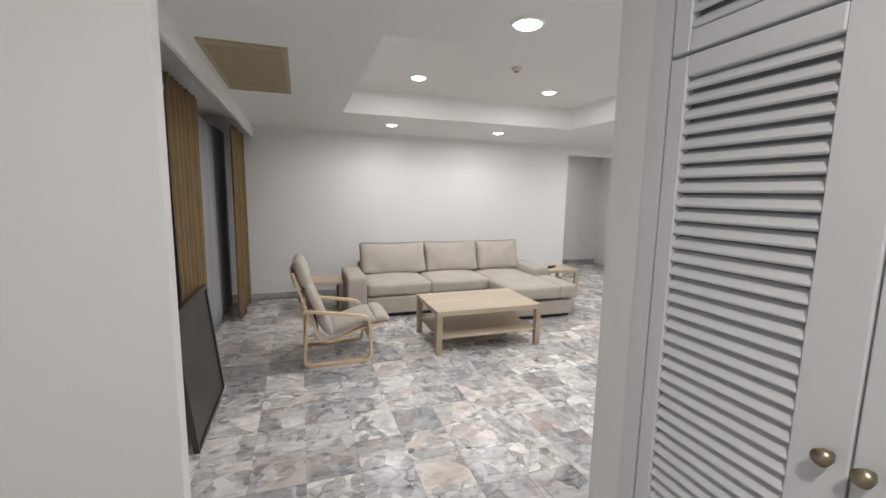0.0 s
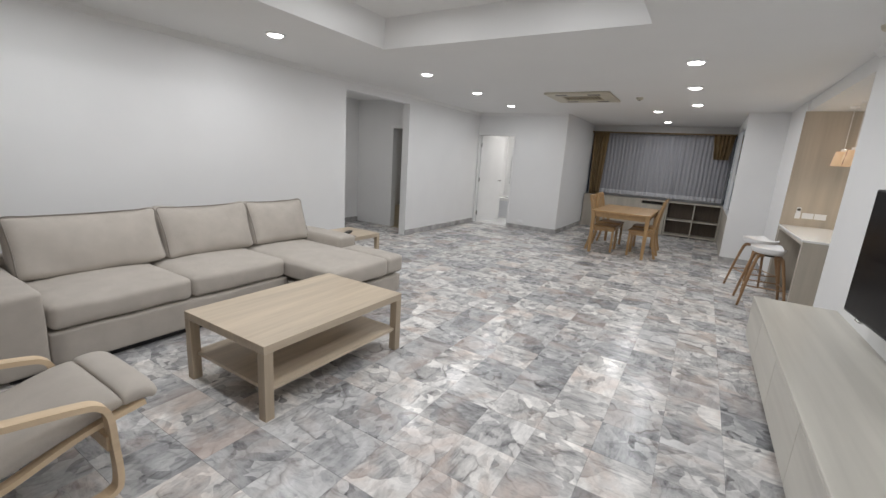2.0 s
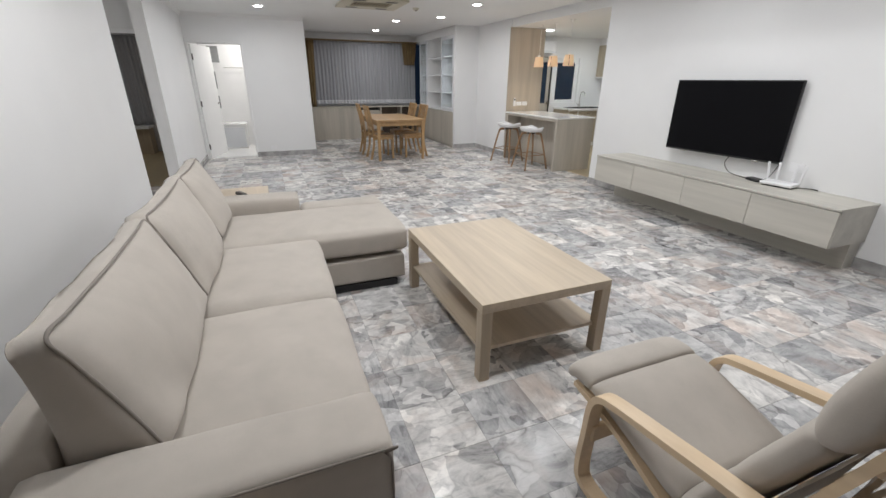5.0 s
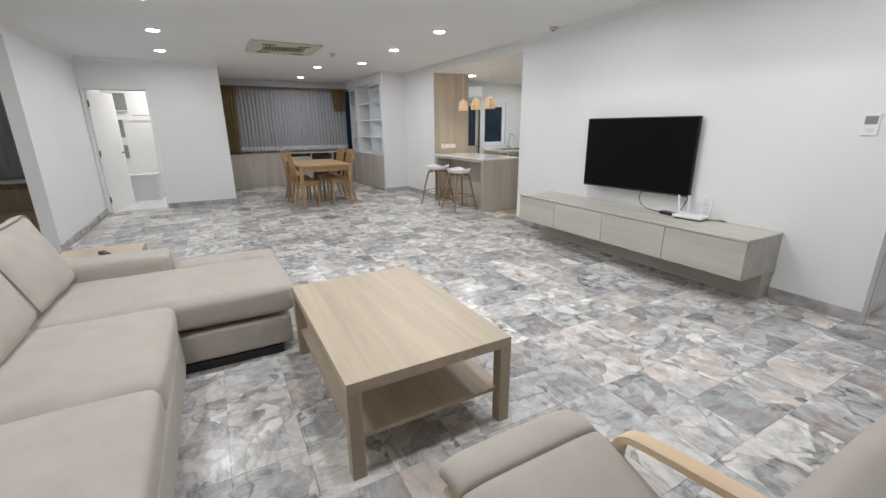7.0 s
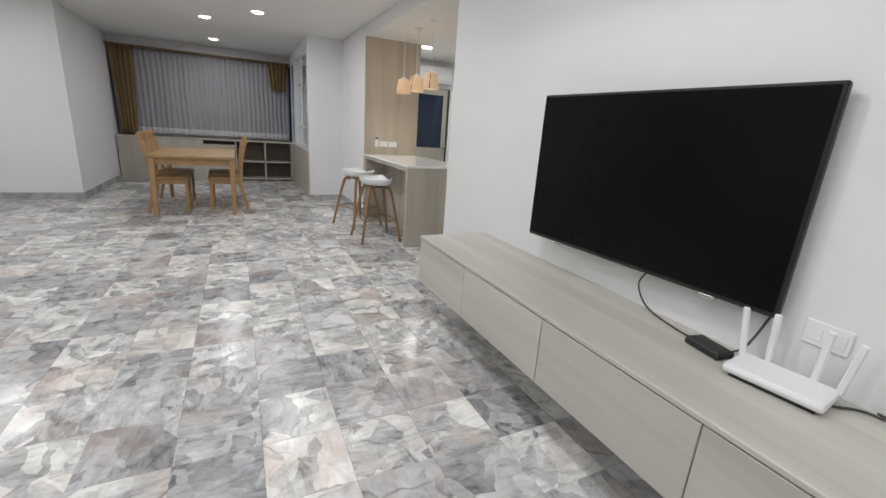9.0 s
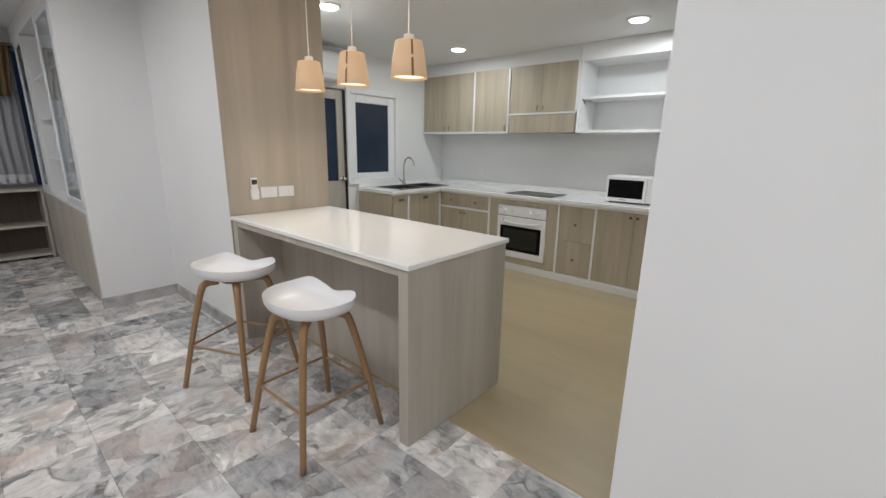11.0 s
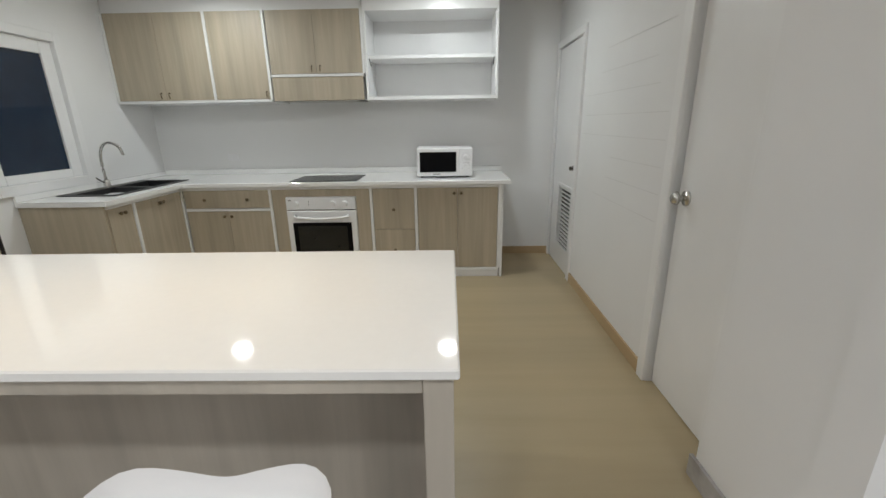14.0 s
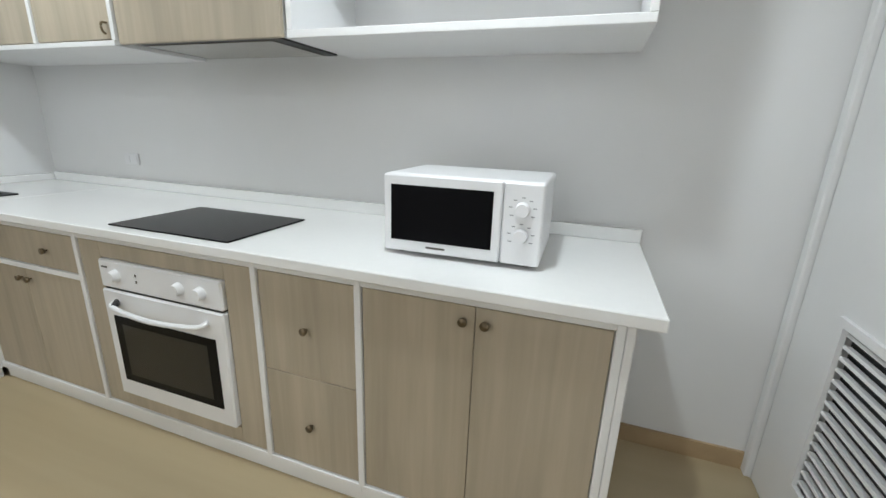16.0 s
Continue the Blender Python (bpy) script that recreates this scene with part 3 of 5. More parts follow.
for a, b in ((2.4, 3.75), (3.80, 5.1), (5.15, 6.5)):
    part("pane", block(-1.18, -1.174, a, b, 0.1, 2.33), NIGHT, win)
bm = bmesh.new()
for a in (2.4, 3.75, 5.1, 6.45):
    box(bm, -1.2, -1.15, a, a + 0.05, 0.08, 2.35)
part("window_frame", bm, DARKMETAL, win)

# shallow joint lines on the plank-clad wall between the kitchen doors
seams = thing("wall_seam", "faint horizontal joints in a white boarded wall", "wall joint", kind="structure")
for y0, y1, z in ((-1.55, -0.45, 1.49), (-1.55, -0.33, 1.355), (-1.62, -0.33, 1.225), (-1.0, -0.33, 1.095), (-1.05, -0.33, 0.965), (-1.25, -0.33, 0.83), (-1.2, -0.36, 1.76), (-1.3, -0.5, 1.62)):
    part("joint", block(4.5795, 4.5815, y0, y1, z, z + 0.0035), SEAMGREY, seams)


# ---- lamps and ceiling fixtures ----
def downlight(x, y, z):
    t = thing("ceiling_light", "round white recessed LED downlight, lit", "ceiling light", pose(x, y, z), "recessed downlights")
    part("trim_ring", lathe([(0.068, -0.004), (0.072, -0.012), (0.088, -0.010), (0.092, 0.0)]), WHITE, t, "", True)
    # Dome is added to the flat disc for the height that bloom gives.
    part("diffuser", lathe([(0.070, -0.004), (0.068, -0.014), (0.056, -0.021), (0.030, -0.0255), (0.0005, -0.026)]), LAMPGLOW, t, "glowing white diffuser, domed to imitate bloom", True)


for p in DOWNLIGHTS + KITCHEN_LIGHTS:
    downlight(*p)


def pendant(x, y, z0, stripe):
    t = thing("pendant_lamp", "pale veneer pendant lamp on a white cord, lit", "pendant lamp", pose(x, y, 0), "pendants over the island")
    part("shade", lathe([(0.060, z0 + 0.168), (0.066, z0 + 0.165), (0.080, z0 + 0.09), (0.090, z0), (0.087, z0), (0.077, z0 + 0.09), (0.062, z0 + 0.16)]), SHADE, t, "cream shade lit from inside", True)
    part("bulb_disc", tube((0, 0, z0 + 0.012), (0, 0, z0 + 0.02), 0.083, 0.083, 24), SHADEIN, t, "glowing diffuser")
    part("cap", lathe([(0.001, z0 + 0.198), (0.024, z0 + 0.196), (0.026, z0 + 0.17), (0.055, z0 + 0.168), (0.001, z0 + 0.166)]), WHITE, t, "", True)
    part("cord", tube((0, 0, z0 + 0.196), (0, 0, KCEIL - 0.02), 0.003, 0.003, 8), PLASTIC, t)
    part("ceiling_rose", lathe([(0.001, KCEIL - 0.022), (0.04, KCEIL - 0.02), (0.045, KCEIL)]), WHITE, t, "", True)
    bm = bmesh.new()
    for k in range(6):
        a, b = z0 + 0.162 * k / 6, z0 + 0.162 * (k + 1) / 6
        ra, rb = 0.0925 - 0.0235 * k / 6, 0.0925 - 0.0235 * (k + 1) / 6
        v = [bm.verts.new((r * math.cos(g), r * math.sin(g), h)) for r, h, g in ((ra, a, stripe), (ra, a, stripe + 0.13), (rb, b, stripe + 0.13), (rb, b, stripe))]
        bm.faces.new(v)
    part("seam_strip", bm, STOOLWOOD, t, "brown overlap strip")
    lamp = bpy.data.lights.new("pendant_bulb", "SPOT")
    lamp.energy, lamp.color, lamp.shadow_soft_size, lamp.spot_size, lamp.spot_blend = 6.5, (1.0, 0.77, 0.5), 0.06, radians(140), 0.6
    new("pendant_bulb", lamp).matrix_world = pose(x, y, z0 - 0.005)
    glow_up = bpy.data.lights.new("pendant_glow", "POINT")
    glow_up.energy, glow_up.color, glow_up.shadow_soft_size = 0.8, (1.0, 0.66, 0.36), 0.07
    new("pendant_glow", glow_up).matrix_world = pose(x, y, z0 + 0.26)


for x, s in ((6.84, 4.9), (6.41, 2.0), (5.97, 2.5)):
    pendant(x, 0.65, 1.675, s)


def cassette(x0, x1, y0, y1, z, slots):
    t = thing("ceiling_air_conditioner", "cream ceiling cassette air conditioner with louvred grille", "air conditioner", pose(0, 0, z))
    bm = bmesh.new()
    fx, fy = (x1 - x0) * 0.26, (y1 - y0) * 0.2
    box(bm, x0, x0 + fx, y0, y1, -0.03, 0, 0.006)
    box(bm, x1 - fx, x1, y0, y1, -0.03, 0, 0.006)
    box(bm, x0 + fx, x1 - fx, y0, y0 + fy, -0.03, 0, 0.006)
    box(bm, x0 + fx, x1 - fx, y1 - fy, y1, -0.03, 0, 0.006)
    part("frame", bm, CREAM, t)
    part("backing", block(x0 + fx, x1 - fx, y0 + fy, y1 - fy, -0.006, -0.001), BLACKMATT, t)
    n = 12
    for k in range(n):
        y = y0 + fy + (k + 0.5) * (y1 - y0 - 2 * fy) / n
        part("slat", block(x0 + fx, x1 - fx, y - 0.008, y + 0.008, -0.024, -0.016), AIRGRILLE, t)
    for a in (x0 + fx * 0.35, x1 - fx * 0.65):
        part("air_slot", block(a, a + fx * 0.3, y0 + fy * 0.8, y0 + fy * 1.7, -0.033, -0.0305), BLACKMATT, t)
        part("air_slot", block(a, a + fx * 0.3, y1 - fy * 1.7, y1 - fy * 0.8, -0.033, -0.0305), BLACKMATT, t)
    return t


CREAM = plain("cream_plastic", (0.60, 0.56, 0.46), 0.5)
cassette(6.27, 7.13, 3.30, 4.23, CEIL, 2)
g = thing("return_air_grille", "tan ceiling return-air grille with fine slats", "air grille", pose(0, 0, CEIL))
part("frame", box(box(box(box(bmesh.new(), -0.58, -0.07, 2.93, 2.97, -0.015, 0), -0.58, -0.07, 4.17, 4.21, -0.015, 0), -0.58, -0.55, 2.97, 4.17, -0.015, 0), -0.10, -0.07, 2.97, 4.17, -0.015, 0), AIRGRILLE, g)
part("backing", block(-0.55, -0.10, 2.97, 4.17, -0.004, -0.001), DARKPANEL, g)
for k in range(40):
    part("slat", block(-0.55, -0.10, 2.975 + k * 0.03, 2.995 + k * 0.03, -0.013, -0.006), AIRGRILLE, g)
for x, y, z in ((1.86, 3.54, TZ), (4.0, 1.14, CEIL), (6.9, 3.0, CEIL)):
    t = thing("smoke_detector", "small round white ceiling detector", "detector", pose(x, y, z))
    part("housing", lathe([(0.001, -0.034), (0.03, -0.034), (0.045, -0.02), (0.05, 0)]), CREAM, t, "", True)
    part("sensor", tube((0, 0, -0.042), (0, 0, -0.034), 0.014), DARKMETAL, t)
t = thing("emergency_lamp", "small cream box fixture under the kitchen ceiling", "fixture", pose(4.68, -0.42, KCEIL))
part("housing", block(-0.06, 0.06, -0.06, 0.06, -0.05, 0, 0.008), CREAM, t)
part("lens", block(-0.04, 0.04, -0.04, 0.04, -0.058, -0.05, 0.004), AIRGRILLE, t)


# ---- curtains ----
def drape(x0, x1, y0, y1, z0, z1, folds, depth, gather=0.0, cut=12):
    """Hanging cloth in the y-z plane with uneven folds, drawn together at the bottom by gather."""
    bm = bmesh.new()
    nu = folds * 8
    grid = []
    for j in range(cut + 1):
        w = j / cut
        z = z0 + (z1 - z0) * w
        row = []
        for i in range(nu + 1):
            u = i / nu
            ph = u * folds * 2 * math.pi
            a = depth * (0.6 + 0.5 * noise.noise(Vector((u * folds * 0.6, y0, 1)))) * (1 - 0.25 * w)
            x = (x0 + x1) / 2 + a * math.sin(ph + 1.1 * noise.noise(Vector((u * 6, w * 1.5, y0))))
            y = y0 + (y1 - y0) * u
            mid = (y0 + y1) / 2
            y += gather * (mid - y) * (1 - w) + 0.01 * noise.noise(Vector((u * 9, w * 3, 4)))
            row.append(bm.verts.new((x, y, z)))
        grid.append(row)
    for a, b in zip(grid, grid[1:]):
        for i in range(nu):
            f = bm.faces.new((a[i], a[i + 1], b[i + 1], b[i]))
            f.smooth = True
    ex = bmesh.ops.extrude_face_region(bm, geom=bm.faces[:])
    bmesh.ops.translate(bm, vec=(0.004, 0, 0), verts=[e for e in ex["geom"] if isinstance(e, bmesh.types.BMVert)])
    return bm


def curtain(name, label, material, *a, **k):
    return tagged(solid(name, drape(*a, **k), material, True), label, "curtain")


curtain("curtain", "tan full-length curtain drawn aside by the window", CURTAIN, -0.86, -0.80, 3.25, 4.15, 0.03, 2.36, 8, 0.045, gather=0.1)
curtain("curtain", "tan full-length curtain drawn into the corner", CURTAIN, -0.80, -0.72, 5.45, 6.42, 0.03, 2.36, 8, 0.06, gather=0.12)
curtain("sheer_curtain", "grey full-length sheer curtain over dark glass", SHEER, -1.0, -0.96, 2.5, 6.45, 0.03, 2.36, 26, 0.03)
dining_sheer = curtain("sheer_curtain", "pale grey sheer curtain across the dining window", SHEER, WINX - 0.05, WINX - 0.03, 1.60, 4.45, 0.845, 2.33, 34, 0.018)
part("hem", drape(WINX - 0.058, WINX - 0.038, 1.60, 4.45, 0.845, 0.955, 34, 0.018, cut=3), HEM, dining_sheer, "pale doubled hem", True)
curtain("curtain", "brown tied-back curtain at the dining window", CURTAIN, WINX - 0.15, WINX - 0.10, 4.17, 4.55, 0.80, 2.33, 5, 0.035, gather=0.35)
curtain("curtain", "brown curtain swept up beside the dining window", CURTAIN, WINX - 0.15, WINX - 0.10, 1.58, 1.98, 1.80, 2.33, 5, 0.03, gather=0.3)
structure("curtain_rail", block(WINX - 0.18, WINX, 1.56, 4.57, 2.32, 2.345), CURTAIN, "brown curtain rail over the dining window", "rail")
curtain("sheer_curtain", "grey bedroom curtain seen through the doorway", SHEER, 10.22, 10.24, 7.6, 9.5, 0.55, 2.2, 24, 0.02)


# ---- sofa ----
SX0, SX1, SYF, SYB = 0.51, 3.45, 5.18, 6.20
CHX0 = 2.46
sofa = thing("sectional_sofa", "beige cloth corner sofa with chaise and loose cushions", "sofa")
part("left_arm", cushion(SX0, SX0 + 0.25, SYF + 0.025, SYB - 0.12, 0.03, 0.545, 0.012, 0.03, 10), SOFA, sofa)
part("right_arm", cushion(SX1 - 0.25, SX1, SYF + 0.08, SYB - 0.12, 0.03, 0.545, 0.012, 0.03, 10), SOFA, sofa)
part("back_frame", cushion(SX0 + 0.235, SX1 - 0.15, SYB - 0.20, SYB - 0.05, 0.03, 0.615, 0.006, 0.03, 8), SOFA, sofa)
part("seat_base", cushion(SX0 + 0.25, CHX0 + 0.02, SYF + 0.02, SYB - 0.14, 0.05, 0.272, 0.0, 0.015, 8), SOFA, sofa)
part("chaise_base", cushion(CHX0 + 0.01, SX1 - 0.02, 4.59, SYB - 0.14, 0.05, 0.235, 0.0, 0.015, 8), SOFA, sofa)
mid = (SX0 + 0.25 + CHX0) / 2
for i, (a, b) in enumerate(((SX0 + 0.255, mid), (mid, CHX0))):
    part("seat_cushion", cushion(a, b, SYF + 0.02, SYB - 0.2, 0.277, 0.45, 0.035, 0.045, 12, 0.006, i * 3.1), SOFA, sofa)
part("chaise_cushion", cushion(CHX0 + 0.003, SX1 - 0.255, 4.56, SYB - 0.2, 0.262, 0.445, 0.035, 0.045, 16, 0.006, 7.0), SOFA, sofa, "long one-piece chaise cushion")
part("chaise_end", cushion(SX1 - 0.275, SX1 - 0.01, 4.56, SYF + 0.07, 0.262, 0.445, 0.012, 0.045, 12, 0.005, 8.0), SOFA, sofa)


def cushion_seam(h):
    """Place of the front edge seam of a back cushion: h from 0 at the bottom to 1 at the top."""
    return -0.13 * (1.12 - 0.45 * h) + 0.012


for i, (a, b) in enumerate(((SX0 + 0.25, 1.71), (1.71, 2.54), (2.54, 3.24))):
    hgt = 0.455
    bm = cushion(a, b, -0.13, 0.11, 0.0, hgt, 0.012, 0.05, 16, 0.014, 11 + i * 2.3)
    xm, hw = (a + b) / 2, (b - a) / 2
    for v in bm.verts:
        h, u = v.co.z / hgt, (v.co.x - xm) / hw
        # wedge: thick at the seat, drawn to a soft ridge at the top, corners pinched into ears
        v.co.y *= (1.12 - 0.45 * h) if v.co.y < 0 else max(-0.3, 1.12 - 1.25 * h)
        if v.co.y < -0.03:
            v.co.y -= 0.05 * max(0, 1 - u * u) * max(0, 1 - (2 * h - 0.9) ** 2)
        ear = max(0, h - 0.6) / 0.4
        v.co.z += 0.022 * ear * abs(u) ** 6 - 0.012 * ear * (1 - u * u)
        v.co.x += 0.010 * ear * abs(u) ** 3 * (1 if u > 0 else -1) - 0.012 * u * max(0, 1 - (2 * h - 1) ** 2)
    lean = pose(0, 5.90, 0.435, -14, 0, 0)
    bmesh.ops.transform(bm, matrix=lean, verts=bm.verts[:])
    c = part("back_cushion", bm, SOFA, sofa)
    x0, x1 = a + 0.014, b - 0.014
    edge = [(x0 + 0.004, 0.05), (x0 + 0.010, 0.45), (x0 + 0.002, 0.8), (x0 + 0.004, 0.985), (x0 + 0.14, 0.985), (xm, 0.975), (x1 - 0.14, 0.985), (x1 - 0.004, 0.985), (x1 - 0.002, 0.8), (x1 - 0.010, 0.45), (x1 - 0.004, 0.05)]
    bm = pipe(smooth_line([(x, cushion_seam(h), h * hgt) for x, h in edge], 6), 0.005, 6)
    bmesh.ops.transform(bm, matrix=lean, verts=bm.verts[:])
    part("piping", bm, SOFASHADED, c, "", True)
for x, o in ((SX0 + 0.006, 0.025), (SX1 - 0.006, 0.08)):
    part("piping", pipe(smooth_line([(x, SYB - 0.14, 0.534), (x, SYF + 0.06 + o, 0.534), (x, SYF + 0.026 + o, 0.522), (x, SYF + 0.011 + o, 0.495), (x, SYF + 0.009 + o, 0.42), (x, SYF + 0.009 + o, 0.06)], 6), 0.004, 6), SOFASHADED, sofa)
part("plinth", block(SX0 + 0.06, CHX0, SYF + 0.08, SYB - 0.05, 0, 0.05), BLACKMATT, sofa)
part("chaise_plinth", block(CHX0, SX1 - 0.06, 4.66, SYB - 0.05, 0, 0.05), BLACKMATT, sofa)


# ---- tables ----
def slab_table(name, label, x0, x1, y0, y1, h, leg, top, shelf=None):
    t = thing(name, label, "table", pose((x0 + x1) / 2, (y0 + y1) / 2, 0))
    hx, hy = (x1 - x0) / 2, (y1 - y0) / 2
    part("tabletop", block(-hx, hx, -hy, hy, h - top, h, 0.002), OAKX, t)
    for sx in (-1, 1):
        for sy in (-1, 1):
            a, b = sorted((sx * hx, sx * (hx - leg)))
            c, d = sorted((sy * hy, sy * (hy - leg)))
            part("leg", block(a, b, c, d, 0, h - top, 0.002), OAKZ, t)
    if shelf:
        part("shelf", block(-hx + leg * 0.6, hx - leg * 0.6, -hy + leg * 0.3, hy - leg * 0.3, shelf, shelf + 0.02, 0.001), OAKX, t)
    return t


slab_table("coffee_table", "pale oak veneer coffee table with lower shelf", 1.23, 2.41, 3.80, 4.58, 0.45, 0.058, 0.05, 0.16)
slab_table("side_table", "pale oak square side table beside the armrest", -0.06, 0.485, 5.48, 6.03, 0.45, 0.05, 0.05)
slab_table("side_table", "pale oak side table beyond the chaise end", 3.60, 4.15, 5.50, 6.05, 0.45, 0.05, 0.05)
t = thing("remote_control", "small dark remote lying on the side table", "remote", pose(3.80, 5.72, 0.45, 0, 0, 25))
part("body", block(-0.09, 0.09, -0.025, 0.025, 0, 0.03, 0.008), BLACKMATT, t)
part("keypad", block(-0.06, 0.07, -0.016, 0.016, 0.03, 0.032), DARKMETAL, t)


# ---- bentwood armchair ----
chair = thing("armchair", "beige cushioned armchair on a bent birch frame", "armchair", pose(0, 4.168, 0))
W = 0.298
for s in (-1, 1):
    y0 = s * W - 0.0275
    arm = [(0.10, 0, 0.015), (0.42, 0, 0.015), (0.555, 0, 0.03), (0.585, 0, 0.09), (0.58, 0, 0.25), (0.572, 0, 0.38), (0.54, 0, 0.435), (0.47, 0, 0.458), (0.28, 0, 0.49), (0.10, 0, 0.518), (-0.02, 0, 0.53)]
    part("arm_frame", ribbon(smooth_line(arm, 6), 0.055, 0.024, y0), BIRCH, chair)
    part("rear_leg", ribbon(smooth_line([(0.12, 0, 0.015), (0.04, 0, 0.018), (-0.01, 0, 0.06), (-0.005, 0, 0.25), (0.02, 0, 0.51)], 6), 0.055, 0.024, y0), BIRCH, chair)
    side = [(0.72, 0, 0.355), (0.50, 0, 0.315), (0.25, 0, 0.225), (0.15, 0, 0.235), (0.08, 0, 0.35), (-0.014, 0, 0.60), (-0.106, 0, 0.885)]
    part("seat_rail", ribbon(smooth_line(side, 6), 0.045, 0.022, s * (W - 0.05) - 0.0225), BIRCH, chair)
for x, z in ((0.57, 0.25), (-0.005, 0.20)):
    part("cross_rail", block(x - 0.012, x + 0.012, -W, W, z - 0.035, z + 0.035, 0.004), BIRCH, chair)


def bowed_slat(x, z, height, bow, thick=0.014):
    """Back slat curved backwards in the middle."""
    bm = bmesh.new()
    n, hw = 12, W - 0.035
    rings = []
    for k in range(n + 1):
        u = 2 * k / n - 1
        c = x - bow * (1 - u * u)
        lean = 0.27 * height / 2
        rings.append([bm.verts.new((c + dx - s * lean, u * hw, z + s * height / 2)) for dx, s in ((thick / 2, -1), (thick / 2, 1), (-thick / 2, 1), (-thick / 2, -1))])
    for a, b in zip(rings, rings[1:]):
        for k in range(4):
            bm.faces.new((a[k], a[(k + 1) % 4], b[(k + 1) % 4], b[k]))
    bm.faces.new(rings[0][::-1])
    bm.faces.new(rings[-1])
    return bm


for x, z, h, bow in ((0.03, 0.42, 0.06, 0.02), (-0.026, 0.58, 0.06, 0.03), (-0.094, 0.815, 0.125, 0.02)):
    part("back_slat", bowed_slat(x, z, h, bow), BIRCH, chair)
part("back_sling", ribbon(smooth_line([(0.11, 0, 0.30), (0.05, 0, 0.52), (-0.012, 0, 0.68), (-0.072, 0, 0.85)], 8), 2 * W - 0.14, 0.006, -W + 0.07), SOFA, chair, "beige canvas sling")


def pad(stations, hw, seed, n=8):
    """Soft cushion swept along (x, z, thickness) stations in the x-z plane, rounded all round."""
    line = smooth_line([(x, th, z) for x, z, th in stations], n)
    bm = bmesh.new()
    m, seg = len(line), 40
    rings = []
    for i, p in enumerate(line):
        q0, q1 = line[max(i - 1, 0)], line[min(i + 1, m - 1)]
        d = Vector((q1.x - q0.x, 0, q1.z - q0.z)).normalized()
        nv = Vector((-d.z, 0, d.x))
        f = 2 * i / (m - 1) - 1
        e = max(0.02, 1 - abs(f) ** 14) ** 0.5
        ring = []
        for k in range(seg):
            a = 2 * math.pi * k / seg
            ca, sa = math.cos(a), math.sin(a)
            y = hw * math.copysign(abs(ca) ** 0.42, ca) * (0.97 + 0.03 * e)
            t = p.y / 2 * math.copysign(abs(sa) ** 0.62, sa) * e
            t += 0.004 * noise.noise(Vector((i * 0.22, y * 7, seed))) * e * (1 if sa > 0 else 0)
            ring.append(bm.verts.new((p.x + nv.x * t, y, p.z + nv.z * t)))
        rings.append(ring)
    for a, b in zip(rings, rings[1:]):
        for k in range(seg):
            bm.faces.new((a[k], a[(k + 1) % seg], b[(k + 1) % seg], b[k]))
    bm.faces.new(rings[0][::-1])
    bm.faces.new(rings[-1])
    return bm


part("seat_cushion", pad([(0.645, 0.392, 0.075), (0.55, 0.378, 0.085), (0.40, 0.335, 0.085), (0.235, 0.285, 0.08)], 0.265, 1), SOFA, chair, "", True)
part("front_roll", pad([(0.765, 0.37, 0.06), (0.735, 0.392, 0.085), (0.68, 0.397, 0.09), (0.635, 0.39, 0.08)], 0.268, 5, 6), SOFA, chair, "", True)
part("back_cushion", pad([(0.235, 0.275, 0.08), (0.165, 0.37, 0.09), (0.11, 0.52, 0.09), (0.05, 0.66, 0.09), (0.012, 0.76, 0.09)], 0.265, 2), SOFA, chair, "", True)
part("head_cushion", pad([(0.012, 0.745, 0.09), (-0.010, 0.81, 0.125), (-0.030, 0.88, 0.125), (-0.052, 0.945, 0.118), (-0.066, 0.985, 0.08)], 0.272, 3, 7), SOFA, chair, "rolled head cushion", True)


# ---- television wall ----
cab = thing("television_cabinet", "long pale wood-veneer wall-hung television cabinet", "cabinet")
CX0, CX1, CY0, CY1 = 1.375, 4.03, TVY, 1.51
part("carcass", block(CX0, CX1, CY0, CY1 - 0.02, 0.235, 0.535, 0.002), TVWOOD, cab)
part("top_board", block(CX0 - 0.004, CX1 + 0.004, CY0, CY1, 0.535, 0.555, 0.003), TVWOOD, cab)
xs = [CX0 + 0.003, 2.04, 2.72, 3.40, CX1 - 0.003]
for a, b in zip(xs, xs[1:]):
    part("drawer_front", block(a + 0.002, b - 0.002, CY1 - 0.02, CY1 - 0.002, 0.237, 0.530, 0.002), TVWOOD, cab)
part("wall_plinth", block(CX0 + 0.02, CX1 - 0.02, CY0, CY0 + 0.15, 0.0, 0.235), TVWOOD, cab)
tv = thing("television", "large black flat television tilted on its wall mount", "television", pose(2.735, 1.10, 1.095, 0, 0, 4.5))
part("cabinet_back", block(-0.40, 0.40, -0.06, -0.02, -0.25, 0.20, 0.02), BLACKMATT, tv)
part("bezel", block(-0.60, 0.60, -0.025, 0.005, -0.363, 0.363, 0.006), BLACKMATT, tv)
part("screen", block(-0.588, 0.588, 0.0055, 0.0075, -0.345, 0.352), BLACK, tv, "glossy black screen")
for x in (-0.38, 0.38):
    part("foot_clip", block(x - 0.03, x + 0.03, -0.01, 0.012, -0.372, -0.358, 0.003), STEEL, tv, "small silver clip")
part("wall_mount", block(-0.12, 0.12, -0.105, -0.06, -0.12, 0.12), DARKMETAL, tv)
rt = thing("router", "white wireless router with four upright antennas", "router", pose(2.05, 1.14, 0.555, 0, 0, 8))
part("body", block(-0.13, 0.13, -0.08, 0.08, 0.012, 0.042, 0.012, 2), PLASTIC, rt)
